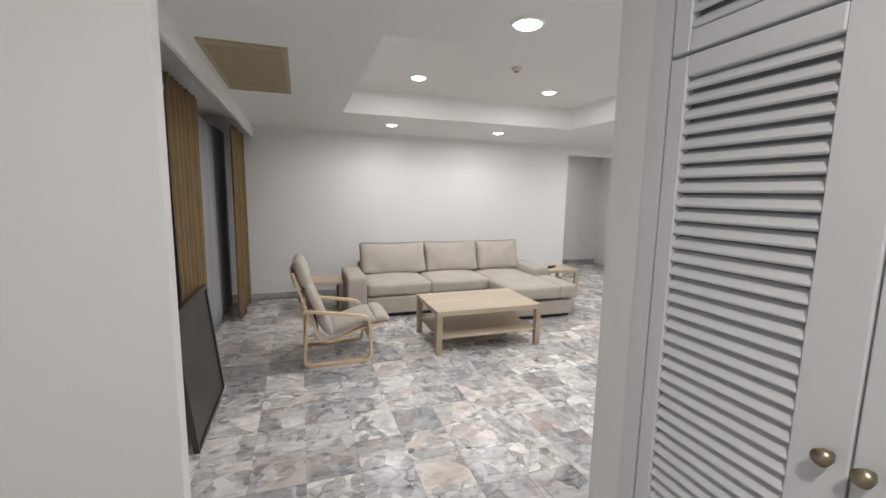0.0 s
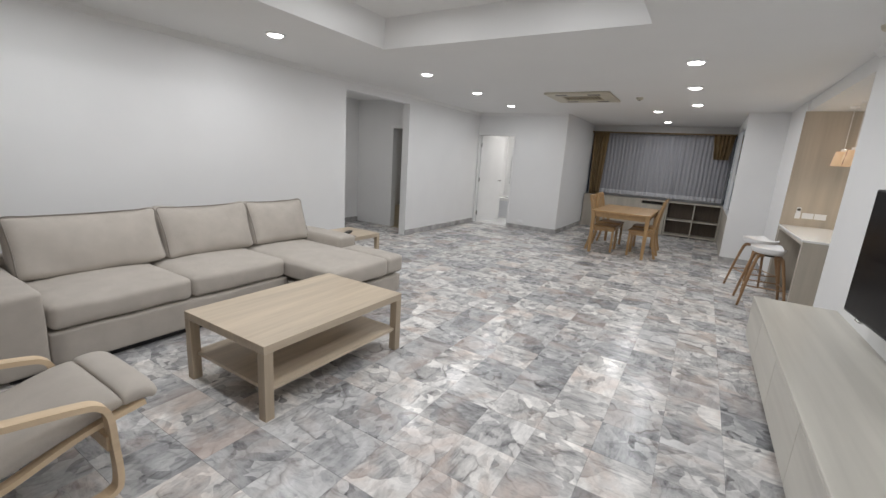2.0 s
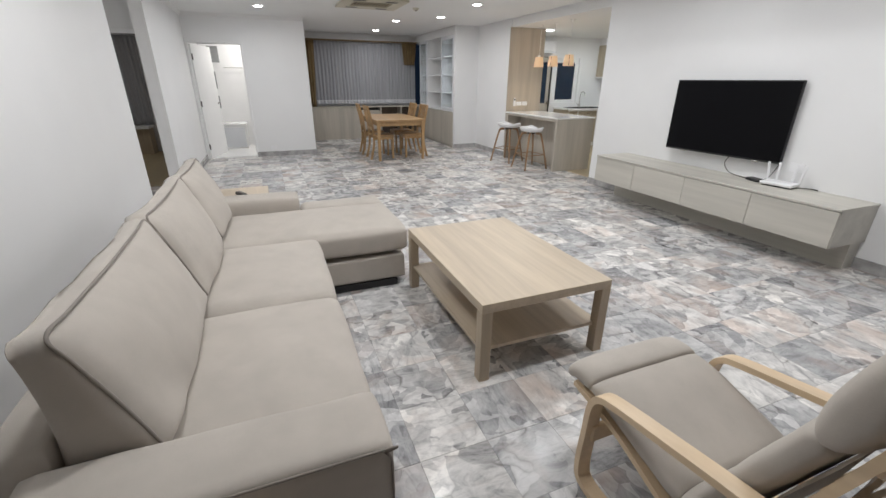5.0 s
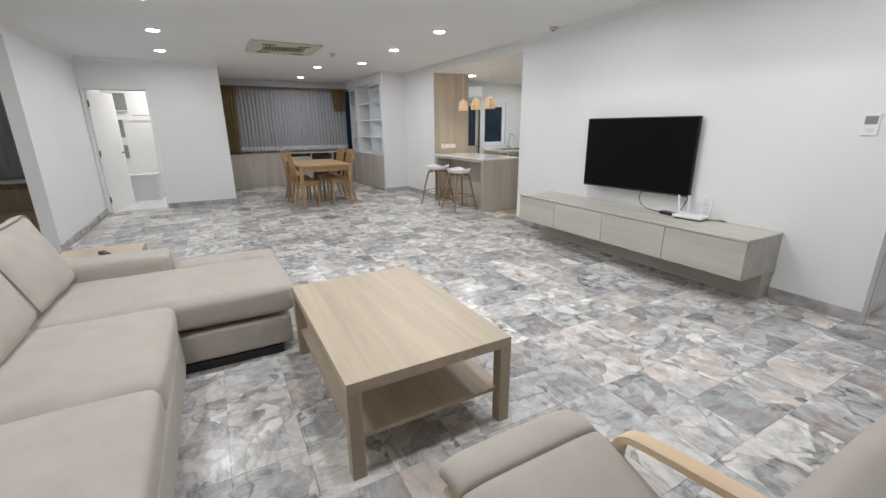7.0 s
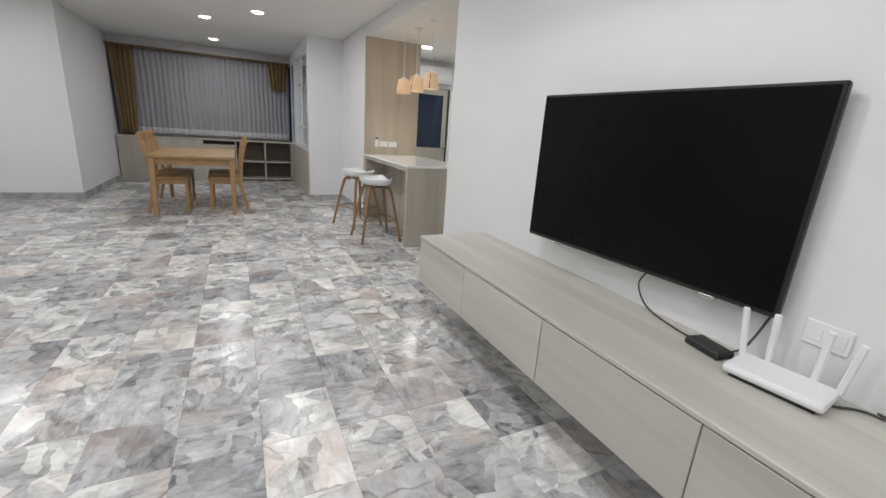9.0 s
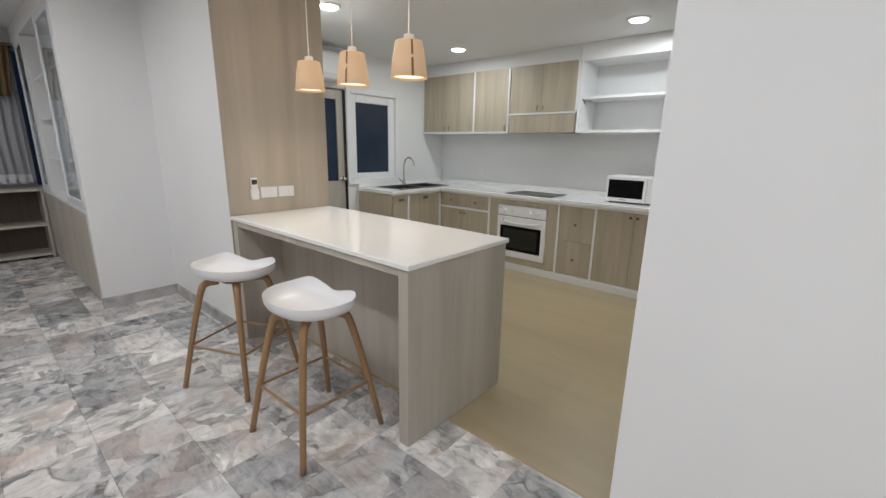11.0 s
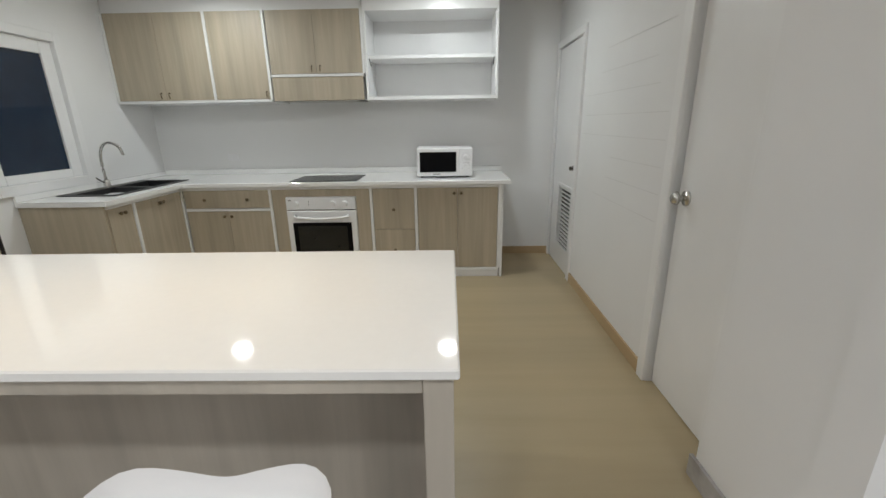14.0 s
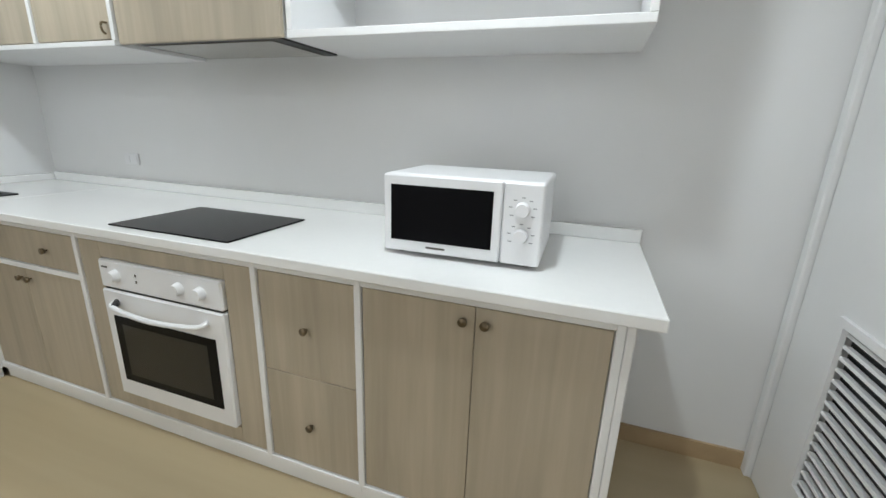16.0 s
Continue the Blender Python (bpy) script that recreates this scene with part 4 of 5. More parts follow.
part("base", block(-0.11, 0.11, -0.065, 0.065, 0, 0.012), BLACKMATT, rt)
for x, y, lean in ((-0.125, -0.06, -6), (-0.06, -0.085, -2), (0.06, -0.085, 3), (0.125, -0.06, 8)):
    bm = block(-0.010, 0.010, -0.006, 0.006, 0, 0.17, 0.004)
    bmesh.ops.transform(bm, matrix=pose(x, y, 0.03, 0, lean, 0), verts=bm.verts[:])
    part("antenna", bm, PLASTIC, rt)
t = thing("set_top_box", "small black media box on the cabinet", "media box", pose(2.28, 1.12, 0.555, 0, 0, -10))
part("body", block(-0.07, 0.07, -0.04, 0.04, 0, 0.028, 0.006), BLACKMATT, t)
tagged(solid("cable", pipe(smooth_line([(2.62, 1.06, 0.74), (2.66, 1.05, 0.66), (2.60, 1.05, 0.58), (2.45, 1.08, 0.561), (2.34, 1.10, 0.561)]), 0.004), DARKMETAL, True), "thin dark cable hanging below the television", "cable")
tagged(solid("cable", pipe(smooth_line([(2.24, 1.10, 0.561), (2.20, 1.06, 0.60), (2.18, 1.01, 0.70), (2.16, 0.995, 0.80)]), 0.004), DARKMETAL, True), "thin dark cable rising to the wall", "cable")
tagged(solid("cable", pipe(smooth_line([(1.93, 1.10, 0.562), (1.88, 1.04, 0.562), (1.80, 1.02, 0.562), (1.86, 1.01, 0.562)]), 0.004), DARKMETAL, True), "thin dark cable coiled behind the router", "cable")


def wall_plate(name, label, cat, m, w, h, keys, material=PLASTIC):
    """Flat plate standing out along local +y."""
    t = thing(name, label, cat, m)
    part("plate", block(-w / 2, w / 2, 0, 0.009, -h / 2, h / 2, 0.003), material, t)
    for k in range(keys):
        x = (k + 0.5) * w / keys - w / 2
        part("rocker", block(x - w / keys * 0.32, x + w / keys * 0.32, 0.009, 0.012, -h * 0.28, h * 0.28, 0.001), material, t)
    return t


wall_plate("wall_socket", "white double socket beside the television", "socket", pose(2.02, TVY, 0.72), 0.12, 0.08, 2)
t = wall_plate("thermostat", "white air-conditioner wall control with a grey display", "thermostat", pose(1.03, TVY, 1.37), 0.09, 0.14, 0)
part("display", block(-0.032, 0.032, 0.009, 0.012, 0.005, 0.055), MIDGREY, t, "grey display")
part("button", block(-0.02, 0.02, 0.009, 0.014, -0.04, -0.02), GREYWHITE, t)
wall_plate("wall_switch", "small white switch on the sofa wall", "switch", pose(-0.47, WY, 1.29, 0, 0, 180), 0.10, 0.07, 2)
wall_plate("wall_socket", "small white socket low on the far wall", "socket", pose(FARX, 5.39, 0.16, 0, 0, 90), 0.12, 0.07, 2)
t = thing("leaning_panel", "dark framed panel leaning against the window side", "panel", pose(-0.66, 3.2, 0, 0, -6, 0))
part("board", block(-0.015, 0.0, -0.43, 0.43, 0.02, 0.85), DARKPANEL, t)
part("frame", box(box(box(box(bmesh.new(), -0.02, 0.012, -0.46, -0.43, 0, 0.88), -0.02, 0.012, 0.43, 0.46, 0, 0.88), -0.02, 0.012, -0.43, 0.43, 0.85, 0.88), -0.02, 0.012, -0.43, 0.43, 0, 0.02), DARKMETAL, t)

# ---- louvred closet in the entrance hall ----
closet = thing("closet", "tall white hall closet with louvred doors", "closet")
KX = 0.812
part("carcass", block(KX + 0.03, KX + 0.6, -0.9, 0.80, 0, CEIL - 0.004), GREYWHITE, closet)
part("side_fill", block(KX, KX + 0.5, 0.824, 0.878, 0, CEIL - 0.004), GREYWHITE, closet)


def louvre_door(y0, y1, z0, z1, knob_y, knob_z):
    d = new("closet_door")
    d.parent = closet
    b, c = 0.046, 0.088
    bm = bmesh.new()
    box(bm, KX, KX + 0.028, y0, y0 + c, z0, z1, 0.003)
    box(bm, KX, KX + 0.028, y1 - b, y1, z0, z1, 0.003)
    box(bm, KX, KX + 0.028, y0 + c, y1 - b, z1 - b, z1, 0.003)
    box(bm, KX, KX + 0.028, y0 + c, y1 - b, z0, z0 + b, 0.003)
    me = solid("door_frame", bm, GREYWHITE)
    me.parent = d
    n = int((z1 - z0 - 2 * b) / 0.0325)
    for k in range(n):
        z = z0 + b + (k + 0.5) * (z1 - z0 - 2 * b) / n
        sb = block(-0.0165, 0.0165, y0 + c, y1 - b, -0.0045, 0.0045, 0.003, 2)
        bmesh.ops.transform(sb, matrix=pose(KX + 0.013, 0, z, 0, -48, 0), verts=sb.verts[:])
        s = solid("slat", sb, GREYWHITE)
        s.parent = d
    # Grey sheet gives the gaps between the louvres their shade by colour.
    bk = solid("slat_shade_sheet", block(KX + 0.024, KX + 0.027, y0 + c, y1 - b, z0 + b, z1 - b), MIDGREY)
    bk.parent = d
    if knob_z:
        kn = solid("knob", cyl(cyl(bmesh.new(), (KX, knob_y, knob_z), (KX - 0.016, knob_y, knob_z), 0.006), (KX - 0.014, knob_y, knob_z), (KX - 0.03, knob_y, knob_z), 0.013, 0.015), BRASS, True)
        kn.parent = d


for y0, y1, ky in ((0.394, 0.820, 0.418), (-0.036, 0.390, 0.364), (-0.466, -0.040, -0.44), (-0.896, -0.470, -0.50)):
    louvre_door(y0, y1, 0.08, 1.935, ky, 1.195)
    louvre_door(y0, y1, 1.943, CEIL - 0.01, ky, 0)

# ---- dining niche ----
low = thing("window_cabinet", "low grey-beige built-in cabinet with open shelves", "cabinet")
LX = WINX - 0.30
part("top_board", block(LX - 0.01, WINX + 0.10, 1.57, 4.56, 0.775, 0.80, 0.002), ISLANDZ, low)
part("closed_body", block(LX, WINX + 0.08, 3.20, 4.55, 0.0, 0.775), ISLANDZ, low)
part("middle_body", block(LX, WINX + 0.08, 2.66, 3.20, 0.0, 0.70), ISLANDZ, low)
# Solid dark block paints the shade at the back of the slot.
part("slot_shade", block(LX + 0.2, WINX + 0.08, 2.66, 3.20, 0.70, 0.775), DARKPANEL, low, "dark block for the shade in the open slot")
part("back_panel", block(WINX + 0.05, WINX + 0.08, 1.57, 2.66, 0.0, 0.775), DARKWOOD, low, "dark brown back board")
for y in (1.575, 2.09, 2.635):
    part("divider", block(LX, WINX + 0.05, y - 0.012, y + 0.012, 0.0, 0.775), ISLANDZ, low)
for z in (0.04, 0.385):
    part("shelf", block(LX, WINX + 0.05, 1.587, 2.623, z - 0.012, z + 0.012), ISLANDZ, low)
hutch = thing("display_cabinet", "built-in cabinet with glass doors and open white shelves", "cabinet")
HY0, HY1 = 1.10, 1.56
part("base_body", block(8.72, 10.96, HY0, HY1 - 0.02, 0.0, 0.78), ISLANDZ, hutch)
for a, b in ((8.72, 9.28), (9.28, 9.84), (9.84, 10.40), (10.40, 10.96)):
    part("base_door", block(a + 0.003, b - 0.003, HY1 - 0.02, HY1, 0.05, 0.77, 0.002), ISLANDZ, hutch)
part("upper_back", block(8.72, 10.96, HY0, HY0 + 0.02, 0.80, 2.33), WHITE, hutch)
part("counter_board", block(8.71, 10.97, HY0, HY1 + 0.004, 0.78, 0.80), WHITE, hutch)
for x in (8.72, 9.44, 10.42, 10.95):
    part("divider", block(x - 0.01, x + 0.012, HY0 + 0.02, HY1 - 0.022, 0.80, 2.33), WHITE, hutch)
for z in (1.17, 1.55, 1.93):
    part("shelf", block(8.735, 10.94, HY0 + 0.02, HY1 - 0.05, z - 0.012, z + 0.012), WHITE, hutch)
for a, b in ((8.72, 9.44), (10.43, 10.96)):
    d = part("glass_door", box(box(box(box(bmesh.new(), a, a + 0.05, HY1 - 0.02, HY1, 0.81, 2.33), b - 0.05, b, HY1 - 0.02, HY1, 0.81, 2.33), a + 0.05, b - 0.05, HY1 - 0.02, HY1, 2.27, 2.33), a + 0.05, b - 0.05, HY1 - 0.02, HY1, 0.81, 0.87), GREYWHITE, hutch)
    p = part("pane", block(a + 0.05, b - 0.05, HY1 - 0.014, HY1 - 0.008, 0.87, 2.27), GLASS, d, "clear glass")
    p.visible_shadow = False
    part("handle", block(a + 0.02, a + 0.03, HY1, HY1 + 0.02, 1.4, 1.52), STEEL, d)

dt = thing("dining_table", "honey-coloured wooden dining table", "table", pose(8.28, 3.11, 0))
hx, hy = 0.76, 0.47
part("tabletop", block(-hx, hx, -hy, hy, 0.715, 0.75, 0.006, 2), TEAK, dt)
for y in (-hy + 0.04, hy - 0.06):
    part("apron", block(-hx + 0.07, hx - 0.07, y, y + 0.02, 0.635, 0.715), TEAK, dt)
for x in (-hx + 0.04, hx - 0.06):
    part("apron", block(x, x + 0.02, -hy + 0.07, hy - 0.07, 0.635, 0.715), TEAK, dt)
for sx in (-1, 1):
    for sy in (-1, 1):
        bm = block(-0.032, 0.032, -0.032, 0.032, 0, 0.715, 0.006)
        for v in bm.verts:
            f = 0.72 + 0.28 * v.co.z / 0.715
            v.co.x, v.co.y = v.co.x * f + sx * (hx - 0.04), v.co.y * f + sy * (hy - 0.04)
        part("leg", bm, TEAKZ, dt)


def dining_chair(m):
    t = thing("dining_chair", "honey-coloured wooden dining chair with a slatted back", "chair", m, "chairs round the dining table")
    part("seat", cushion(-0.21, 0.21, -0.20, 0.21, 0.425, 0.46, 0.006, 0.015, 8, 0.001), TEAK, t)
    for sx in (-1, 1):
        part("front_leg", block(sx * 0.19 - 0.018, sx * 0.19 + 0.018, 0.16, 0.196, 0, 0.43, 0.004), TEAKZ, t)
        bm = ribbon(smooth_line([(-0.26, 0, 0.0), (-0.20, 0, 0.25), (-0.19, 0, 0.45), (-0.22, 0, 0.72), (-0.28, 0, 0.98)], 6), 0.036, 0.036, -0.018)
        bmesh.ops.transform(bm, matrix=pose(sx * 0.19, 0, 0, 0, 0, 90), verts=bm.verts[:])
        part("back_post", bm, TEAKZ, t)
        part("side_rail", block(sx * 0.19 - 0.01, sx * 0.19 + 0.01, -0.18, 0.16, 0.37, 0.425), TEAK, t)
    part("top_rail", block(-0.20, 0.20, -0.292, -0.262, 0.90, 0.99, 0.01), TEAK, t)
    part("lower_rail", block(-0.18, 0.18, -0.215, -0.195, 0.55, 0.59, 0.004), TEAK, t)
    for x in (-0.11, -0.037, 0.037, 0.11):
        bm = ribbon([Vector((-0.205, 0, 0.58)), Vector((-0.232, 0, 0.75)), Vector((-0.275, 0, 0.91))], 0.03, 0.01, -0.015)
        bmesh.ops.transform(bm, matrix=pose(x, 0, 0, 0, 0, 90), verts=bm.verts[:])
        part("back_slat", bm, TEAKZ, t)
    part("front_rail", block(-0.18, 0.18, 0.165, 0.185, 0.37, 0.425), TEAK, t)
    return t


first = dining_chair(pose(7.99, 2.77, 0))
copy_thing(first, pose(8.62, 2.79, 0))
copy_thing(first, pose(7.97, 3.40, 0, 0, 0, 180))
copy_thing(first, pose(8.62, 3.42, 0, 0, 0, 177))

# ---- rooms seen through doorways ----
van = thing("vanity_unit", "small white bathroom unit with a grey front", "cabinet", pose(10.35, 6.20, 0.012))
part("body", block(-0.24, 0.25, -0.30, 0.36, 0.0, 0.48), WHITE, van)
part("front_panel", block(-0.255, -0.24, -0.27, 0.33, 0.03, 0.44), GREYWHITE, van)
part("basin_top", block(-0.26, 0.25, -0.32, 0.38, 0.48, 0.52, 0.006), QUARTZ, van)
for z0, z1, y, hw in ((1.76, 2.08, 6.33, 0.10), (1.24, 1.58, 6.40, 0.05), (0.83, 1.09, 6.40, 0.05)):
    sh = thing("wall_niche_shelf", "grey recessed bathroom wall niche", "shelf", pose(10.60, y, (z0 + z1) / 2))
    h = (z1 - z0) / 2
    part("back_board", block(-0.012, 0, -hw, hw, -h, h), MIDGREY, sh)
    part("ledge", block(-0.05, 0, -hw, hw, -h - 0.015, -h), WHITE, sh)
    part("lintel", block(-0.05, 0, -hw, hw, h, h + 0.015), WHITE, sh)
rail = thing("towel_rail", "thin steel towel rail on the bathroom wall", "rail", pose(10.58, 6.05, 1.66))
part("bar", tube((-0.05, -0.25, 0), (-0.05, 0.12, 0), 0.008), STEEL, rail)
part("bracket", tube((-0.05, -0.24, 0), (0.02, -0.24, 0), 0.006), STEEL, rail)
part("bracket", tube((-0.05, 0.11, 0), (0.02, 0.11, 0), 0.006), STEEL, rail)
t = thing("bedroom_bench", "pale low bench under the bedroom window", "bench", pose(10.05, 8.55, 0))
part("top", block(-0.22, 0.22, -0.9, 0.9, 0.50, 0.54, 0.004), WHITE, t)
part("body", block(-0.15, 0.22, -0.88, 0.88, 0.0, 0.50), OAKZ, t)
t = thing("loudspeaker", "small black box loudspeaker in the bedroom", "loudspeaker", pose(9.75, 8.70, 0))
part("body", block(-0.10, 0.10, -0.12, 0.12, 0, 0.62, 0.01), BLACKMATT, t)
part("grille", block(-0.11, -0.10, -0.10, 0.10, 0.05, 0.58), DARKPANEL, t)


# ---- kitchen island and stools ----
isl = thing("kitchen_island", "grey veneer breakfast island with open knee space", "island")
IX0, IX1, IY0, IY1 = 5.585, 7.27, 0.265, 1.035
part("end_panel", block(IX0 + 0.012, IX0 + 0.072, IY0 + 0.012, IY1 - 0.012, 0, 0.852, 0.002), ISLANDZ, isl)
part("wall_panel", block(IX1 - 0.06, IX1 - 0.001, IY0 + 0.012, IY1 - 0.012, 0, 0.852, 0.002), ISLANDZ, isl)
part("knee_panel", block(IX0 + 0.072, IX1 - 0.06, 0.70, 0.72, 0, 0.852), ISLANDZ, isl)
part("front_rail", block(IX0 + 0.072, IX1 - 0.06, IY1 - 0.032, IY1 - 0.014, 0.815, 0.852, 0.002), ISLANDZ, isl)
part("back_body", block(IX0 + 0.072, IX1 - 0.06, IY0 + 0.02, 0.70, 0, 0.852), ISLANDZ, isl)
top = tagged(solid("island_worktop", block(IX0, IX1, IY0, IY1, 0.853, 0.878, 0.004), QUARTZ), "polished white quartz top of the island", "worktop")
panel = structure("wall_panel_beige", block(7.272, 7.282, 0.262, 1.03, 0.0, KCEIL - 0.003), BEIGEZ, "warm beige wood-veneer wall panel", "wall panel")
wall_plate("wall_switch", "white triple switch on the beige panel", "switch", pose(7.272, 0.755, 1.02, 0, 0, 90), 0.12, 0.075, 1)
wall_plate("wall_socket", "white double socket on the beige panel", "socket", pose(7.272, 0.625, 1.02, 0, 0, 90), 0.12, 0.075, 2)
t = thing("remote_holder", "white remote control hanging on the beige panel", "remote", pose(7.272, 0.86, 1.05, 0, 0, 90))
part("holder", block(-0.028, 0.028, 0, 0.022, -0.075, 0.0, 0.005), PLASTIC, t)
part("remote", block(-0.023, 0.023, 0.003, 0.018, 0.0, 0.075, 0.005), PLASTIC, t)
part("display", block(-0.018, 0.018, 0.018, 0.02, 0.03, 0.062), DARKMETAL, t)


def stool_shell():
    """Moulded bowl seat: curved rim on one side, two raised corners and a dipped edge on the other."""
    bm = bmesh.new()
    rings, seg = 10, 56
    grids = []
    for lift in (0.0, -0.009):
        c = bm.verts.new((0, 0, lift))
        rows = []
        for j in range(1, rings + 1):
            q = j / rings
            row = []
            for k in range(seg):
                a = 2 * math.pi * k / seg
                ca, sa = math.cos(a), math.sin(a)
                front = max(0.0, -sa)
                p, ry = (2.2, 0.185) if sa > 0 else (3.6, 0.135)
                r = (abs(ca / 0.224) ** p + abs(sa / ry) ** p) ** (-1 / p)
                horn = math.exp(-((front - 0.58) / 0.2) ** 2)
                rim = 0.068 + 0.016 * horn - 0.022 * front ** 8
                q2 = math.sin(q * math.pi / 2) ** 0.7
                z = rim * (1 - math.cos(q * math.pi / 2)) ** 1.6
                row.append(bm.verts.new((r * q2 * ca, r * q2 * sa, z + lift * (1.0 if j < rings else 0.5))))
            rows.append(row)
        for k in range(seg):
            bm.faces.new((c, rows[0][k], rows[0][(k + 1) % seg]))
            for a, b in zip(rows, rows[1:]):
                bm.faces.new((a[k], b[k], b[(k + 1) % seg], a[(k + 1) % seg]))
        grids.append(rows)
    for k in range(seg):
        f = bm.faces.new((grids[0][-1][k], grids[1][-1][k], grids[1][-1][(k + 1) % seg], grids[0][-1][(k + 1) % seg]))
        for e in f.edges:
            e.smooth = False
    bmesh.ops.translate(bm, vec=(0, 0, 0.632), verts=bm.verts[:])
    return bm


def bar_stool(m):
    t = thing("bar_stool", "white moulded bar stool on tapered wooden legs", "stool", m, "stools at the island")
    part("seat", stool_shell(), PLASTIC, t, "white moulded seat shell", True)
    for sx in (-1, 1):
        for sy in (-1, 1):
            line = smooth_line([(sx * 0.06, sy * 0.06, 0.604), (sx * 0.105, sy * 0.105, 0.594), (sx * 0.125, sy * 0.127, 0.545), (sx * 0.165, sy * 0.17, 0.32), (sx * 0.215, sy * 0.222, 0.0)], 6)
            bm = pipe(line, 0.022, 12, 0.0135)
            part("leg", bm, STOOLWOOD, t, "", True)
    a, z = 0.182, 0.245
    for p, q in (((-a, -a), (a, -a)), ((-a, a), (a, a)), ((-a, -a), (-a, a)), ((a, -a), (a, a))):
        part("foot_rail", tube((*p, z), (*q, z), 0.007, 0.007, 10), STOOLWOOD, t)
    part("seat_mount", tube((0, 0, 0.596), (0, 0, 0.6215), 0.07, 0.07, 20), DARKMETAL, t)
    return t


s = bar_stool(pose(6.775, 1.24, 0, 0, 0, 24))
copy_thing(s, pose(6.03, 1.22, 0, 0, 0, 2))

# ---- kitchen units ----
BY, BZ = -1.78, 0.825
BACK = -2.468


def little_knob(parent, x, y, z, ny=1, nx=0):
    return part("knob", cyl(cyl(bmesh.new(), (x, y, z), (x + nx * 0.012, y + ny * 0.012, z), 0.004, 0.004, 8), (x + nx * 0.011, y + ny * 0.011, z), (x + nx * 0.022, y + ny * 0.022, z), 0.011, 0.013, 14), ANTIQUE, parent, "small antique brass knob", True)


def pull(parent, x, y, z):
    return part("handle", pipe(smooth_line([(x, y, z + 0.018), (x, y + 0.018, z + 0.016), (x, y + 0.022, z), (x, y + 0.018, z - 0.016), (x + 0.004, y + 0.006, z - 0.022)], 4), 0.0045, 8), ANTIQUE, parent, "small antique brass pull", True)


def base_unit(x0, x1, kind, label):
    """Base cabinet with white edge rails; x0 < x1, faces +y."""
    t = thing("base_cabinet", label, "cabinet", None, "kitchen base cabinets")
    part("body", block(x0, x1, BACK, BY - 0.02, 0.085, BZ), WHITE, t)
    part("plinth", block(x0, x1, BACK, BY - 0.012, 0, 0.06), WHITE, t)
    part("kick_rail", block(x0, x1, BY - 0.02, BY + 0.004, 0.055, 0.085, 0.002), WHITE, t)
    part("edge_rail", block(x0 - 0.011, x0 + 0.011, BY - 0.02, BY + 0.006, 0.085, BZ, 0.002), WHITE, t)
    part("top_rail", block(x0, x1, BY - 0.02, BY + 0.003, 0.80, BZ, 0.002), WHITE, t)
    a, b, z0, z1 = x0 + 0.014, x1 - 0.014, 0.09, 0.796
    m = (a + b) / 2

    def front(nm, p, q, r, s2):
        return part(nm, block(p, q, BY - 0.02, BY - 0.002, r, s2, 0.0015), GREIGEZ, t)
    if kind == "doors":
        for p, q, k in ((a, m - 0.001, m - 0.03), (m + 0.001, b, m + 0.03)):
            little_knob(front("cabinet_door", p, q, z0, z1), k, BY - 0.002, 0.755)
    elif kind == "drawer_doors":
        d = front("drawer", a, b, 0.645, z1)
        little_knob(d, a + 0.18, BY - 0.002, 0.72)
        little_knob(d, b - 0.18, BY - 0.002, 0.72)
        part("mid_rail", block(a, b, BY - 0.02, BY + 0.003, 0.62, 0.64), WHITE, t)
        for p, q, k in ((a, m - 0.001, m - 0.03), (m + 0.001, b, m + 0.03)):
            little_knob(front("cabinet_door", p, q, z0, 0.617), k, BY - 0.002, 0.575)
    elif kind == "drawers":
        little_knob(front("drawer", a, b, 0.445, z1), m, BY - 0.002, 0.62)
        little_knob(front("drawer", a, b, z0, 0.442), m, BY - 0.002, 0.26)
    elif kind == "oven":
        front("side_filler", a, 6.398, z0, z1)
        front("side_filler", 7.002, b, z0, z1)
        front("lower_filler", 6.398, 7.002, z0, 0.155)
        front("upper_filler", 6.398, 7.002, 0.737, z1)
    return t


base_unit(5.18, 5.89, "doors", "pale greige two-door base cabinet with white edges")
base_unit(5.89, 6.27, "drawers", "pale greige two-drawer base cabinet with white edges")
base_unit(6.27, 7.13, "oven", "pale greige base cabinet housing the oven")
base_unit(7.13, 7.885, "drawer_doors", "pale greige base cabinet, drawer over two doors")
t = thing("end_panel", "white end panel of the base cabinets", "panel")
part("board", block(5.148, 5.168, BACK, BY + 0.006, 0, BZ, 0.002), WHITE, t)
WX = 7.885
for y0, y1 in ((-1.775, -1.22), (-1.22, -0.97)):
    t = thing("base_cabinet", "pale greige sink cabinet with white edges", "cabinet", None, "kitchen base cabinets")
    part("body", block(WX + 0.02, 8.455, y0, y1, 0.085, BZ), WHITE, t)
    part("plinth", block(WX + 0.012, 8.455, y0, y1, 0, 0.06), WHITE, t)
    part("kick_rail", block(WX - 0.004, WX + 0.02, y0, y1, 0.055, 0.085), WHITE, t)
    d = part("cabinet_door", block(WX + 0.002, WX + 0.02, y0 + 0.014, y1 - 0.014, 0.09, 0.796, 0.0015), GREIGEZ, t)
    little_knob(d, WX + 0.002, (y0 + y1) / 2 - 0.02, 0.755, 0, -1)
    little_knob(d, WX + 0.002, (y0 + y1) / 2 + 0.02, 0.755, 0, -1)
    part("edge_rail", block(WX - 0.006, WX + 0.02, y0 - 0.011, y0 + 0.011, 0.085, BZ), WHITE, t)
    part("top_rail", block(WX - 0.003, WX + 0.02, y0, y1, 0.80, BZ), WHITE, t)

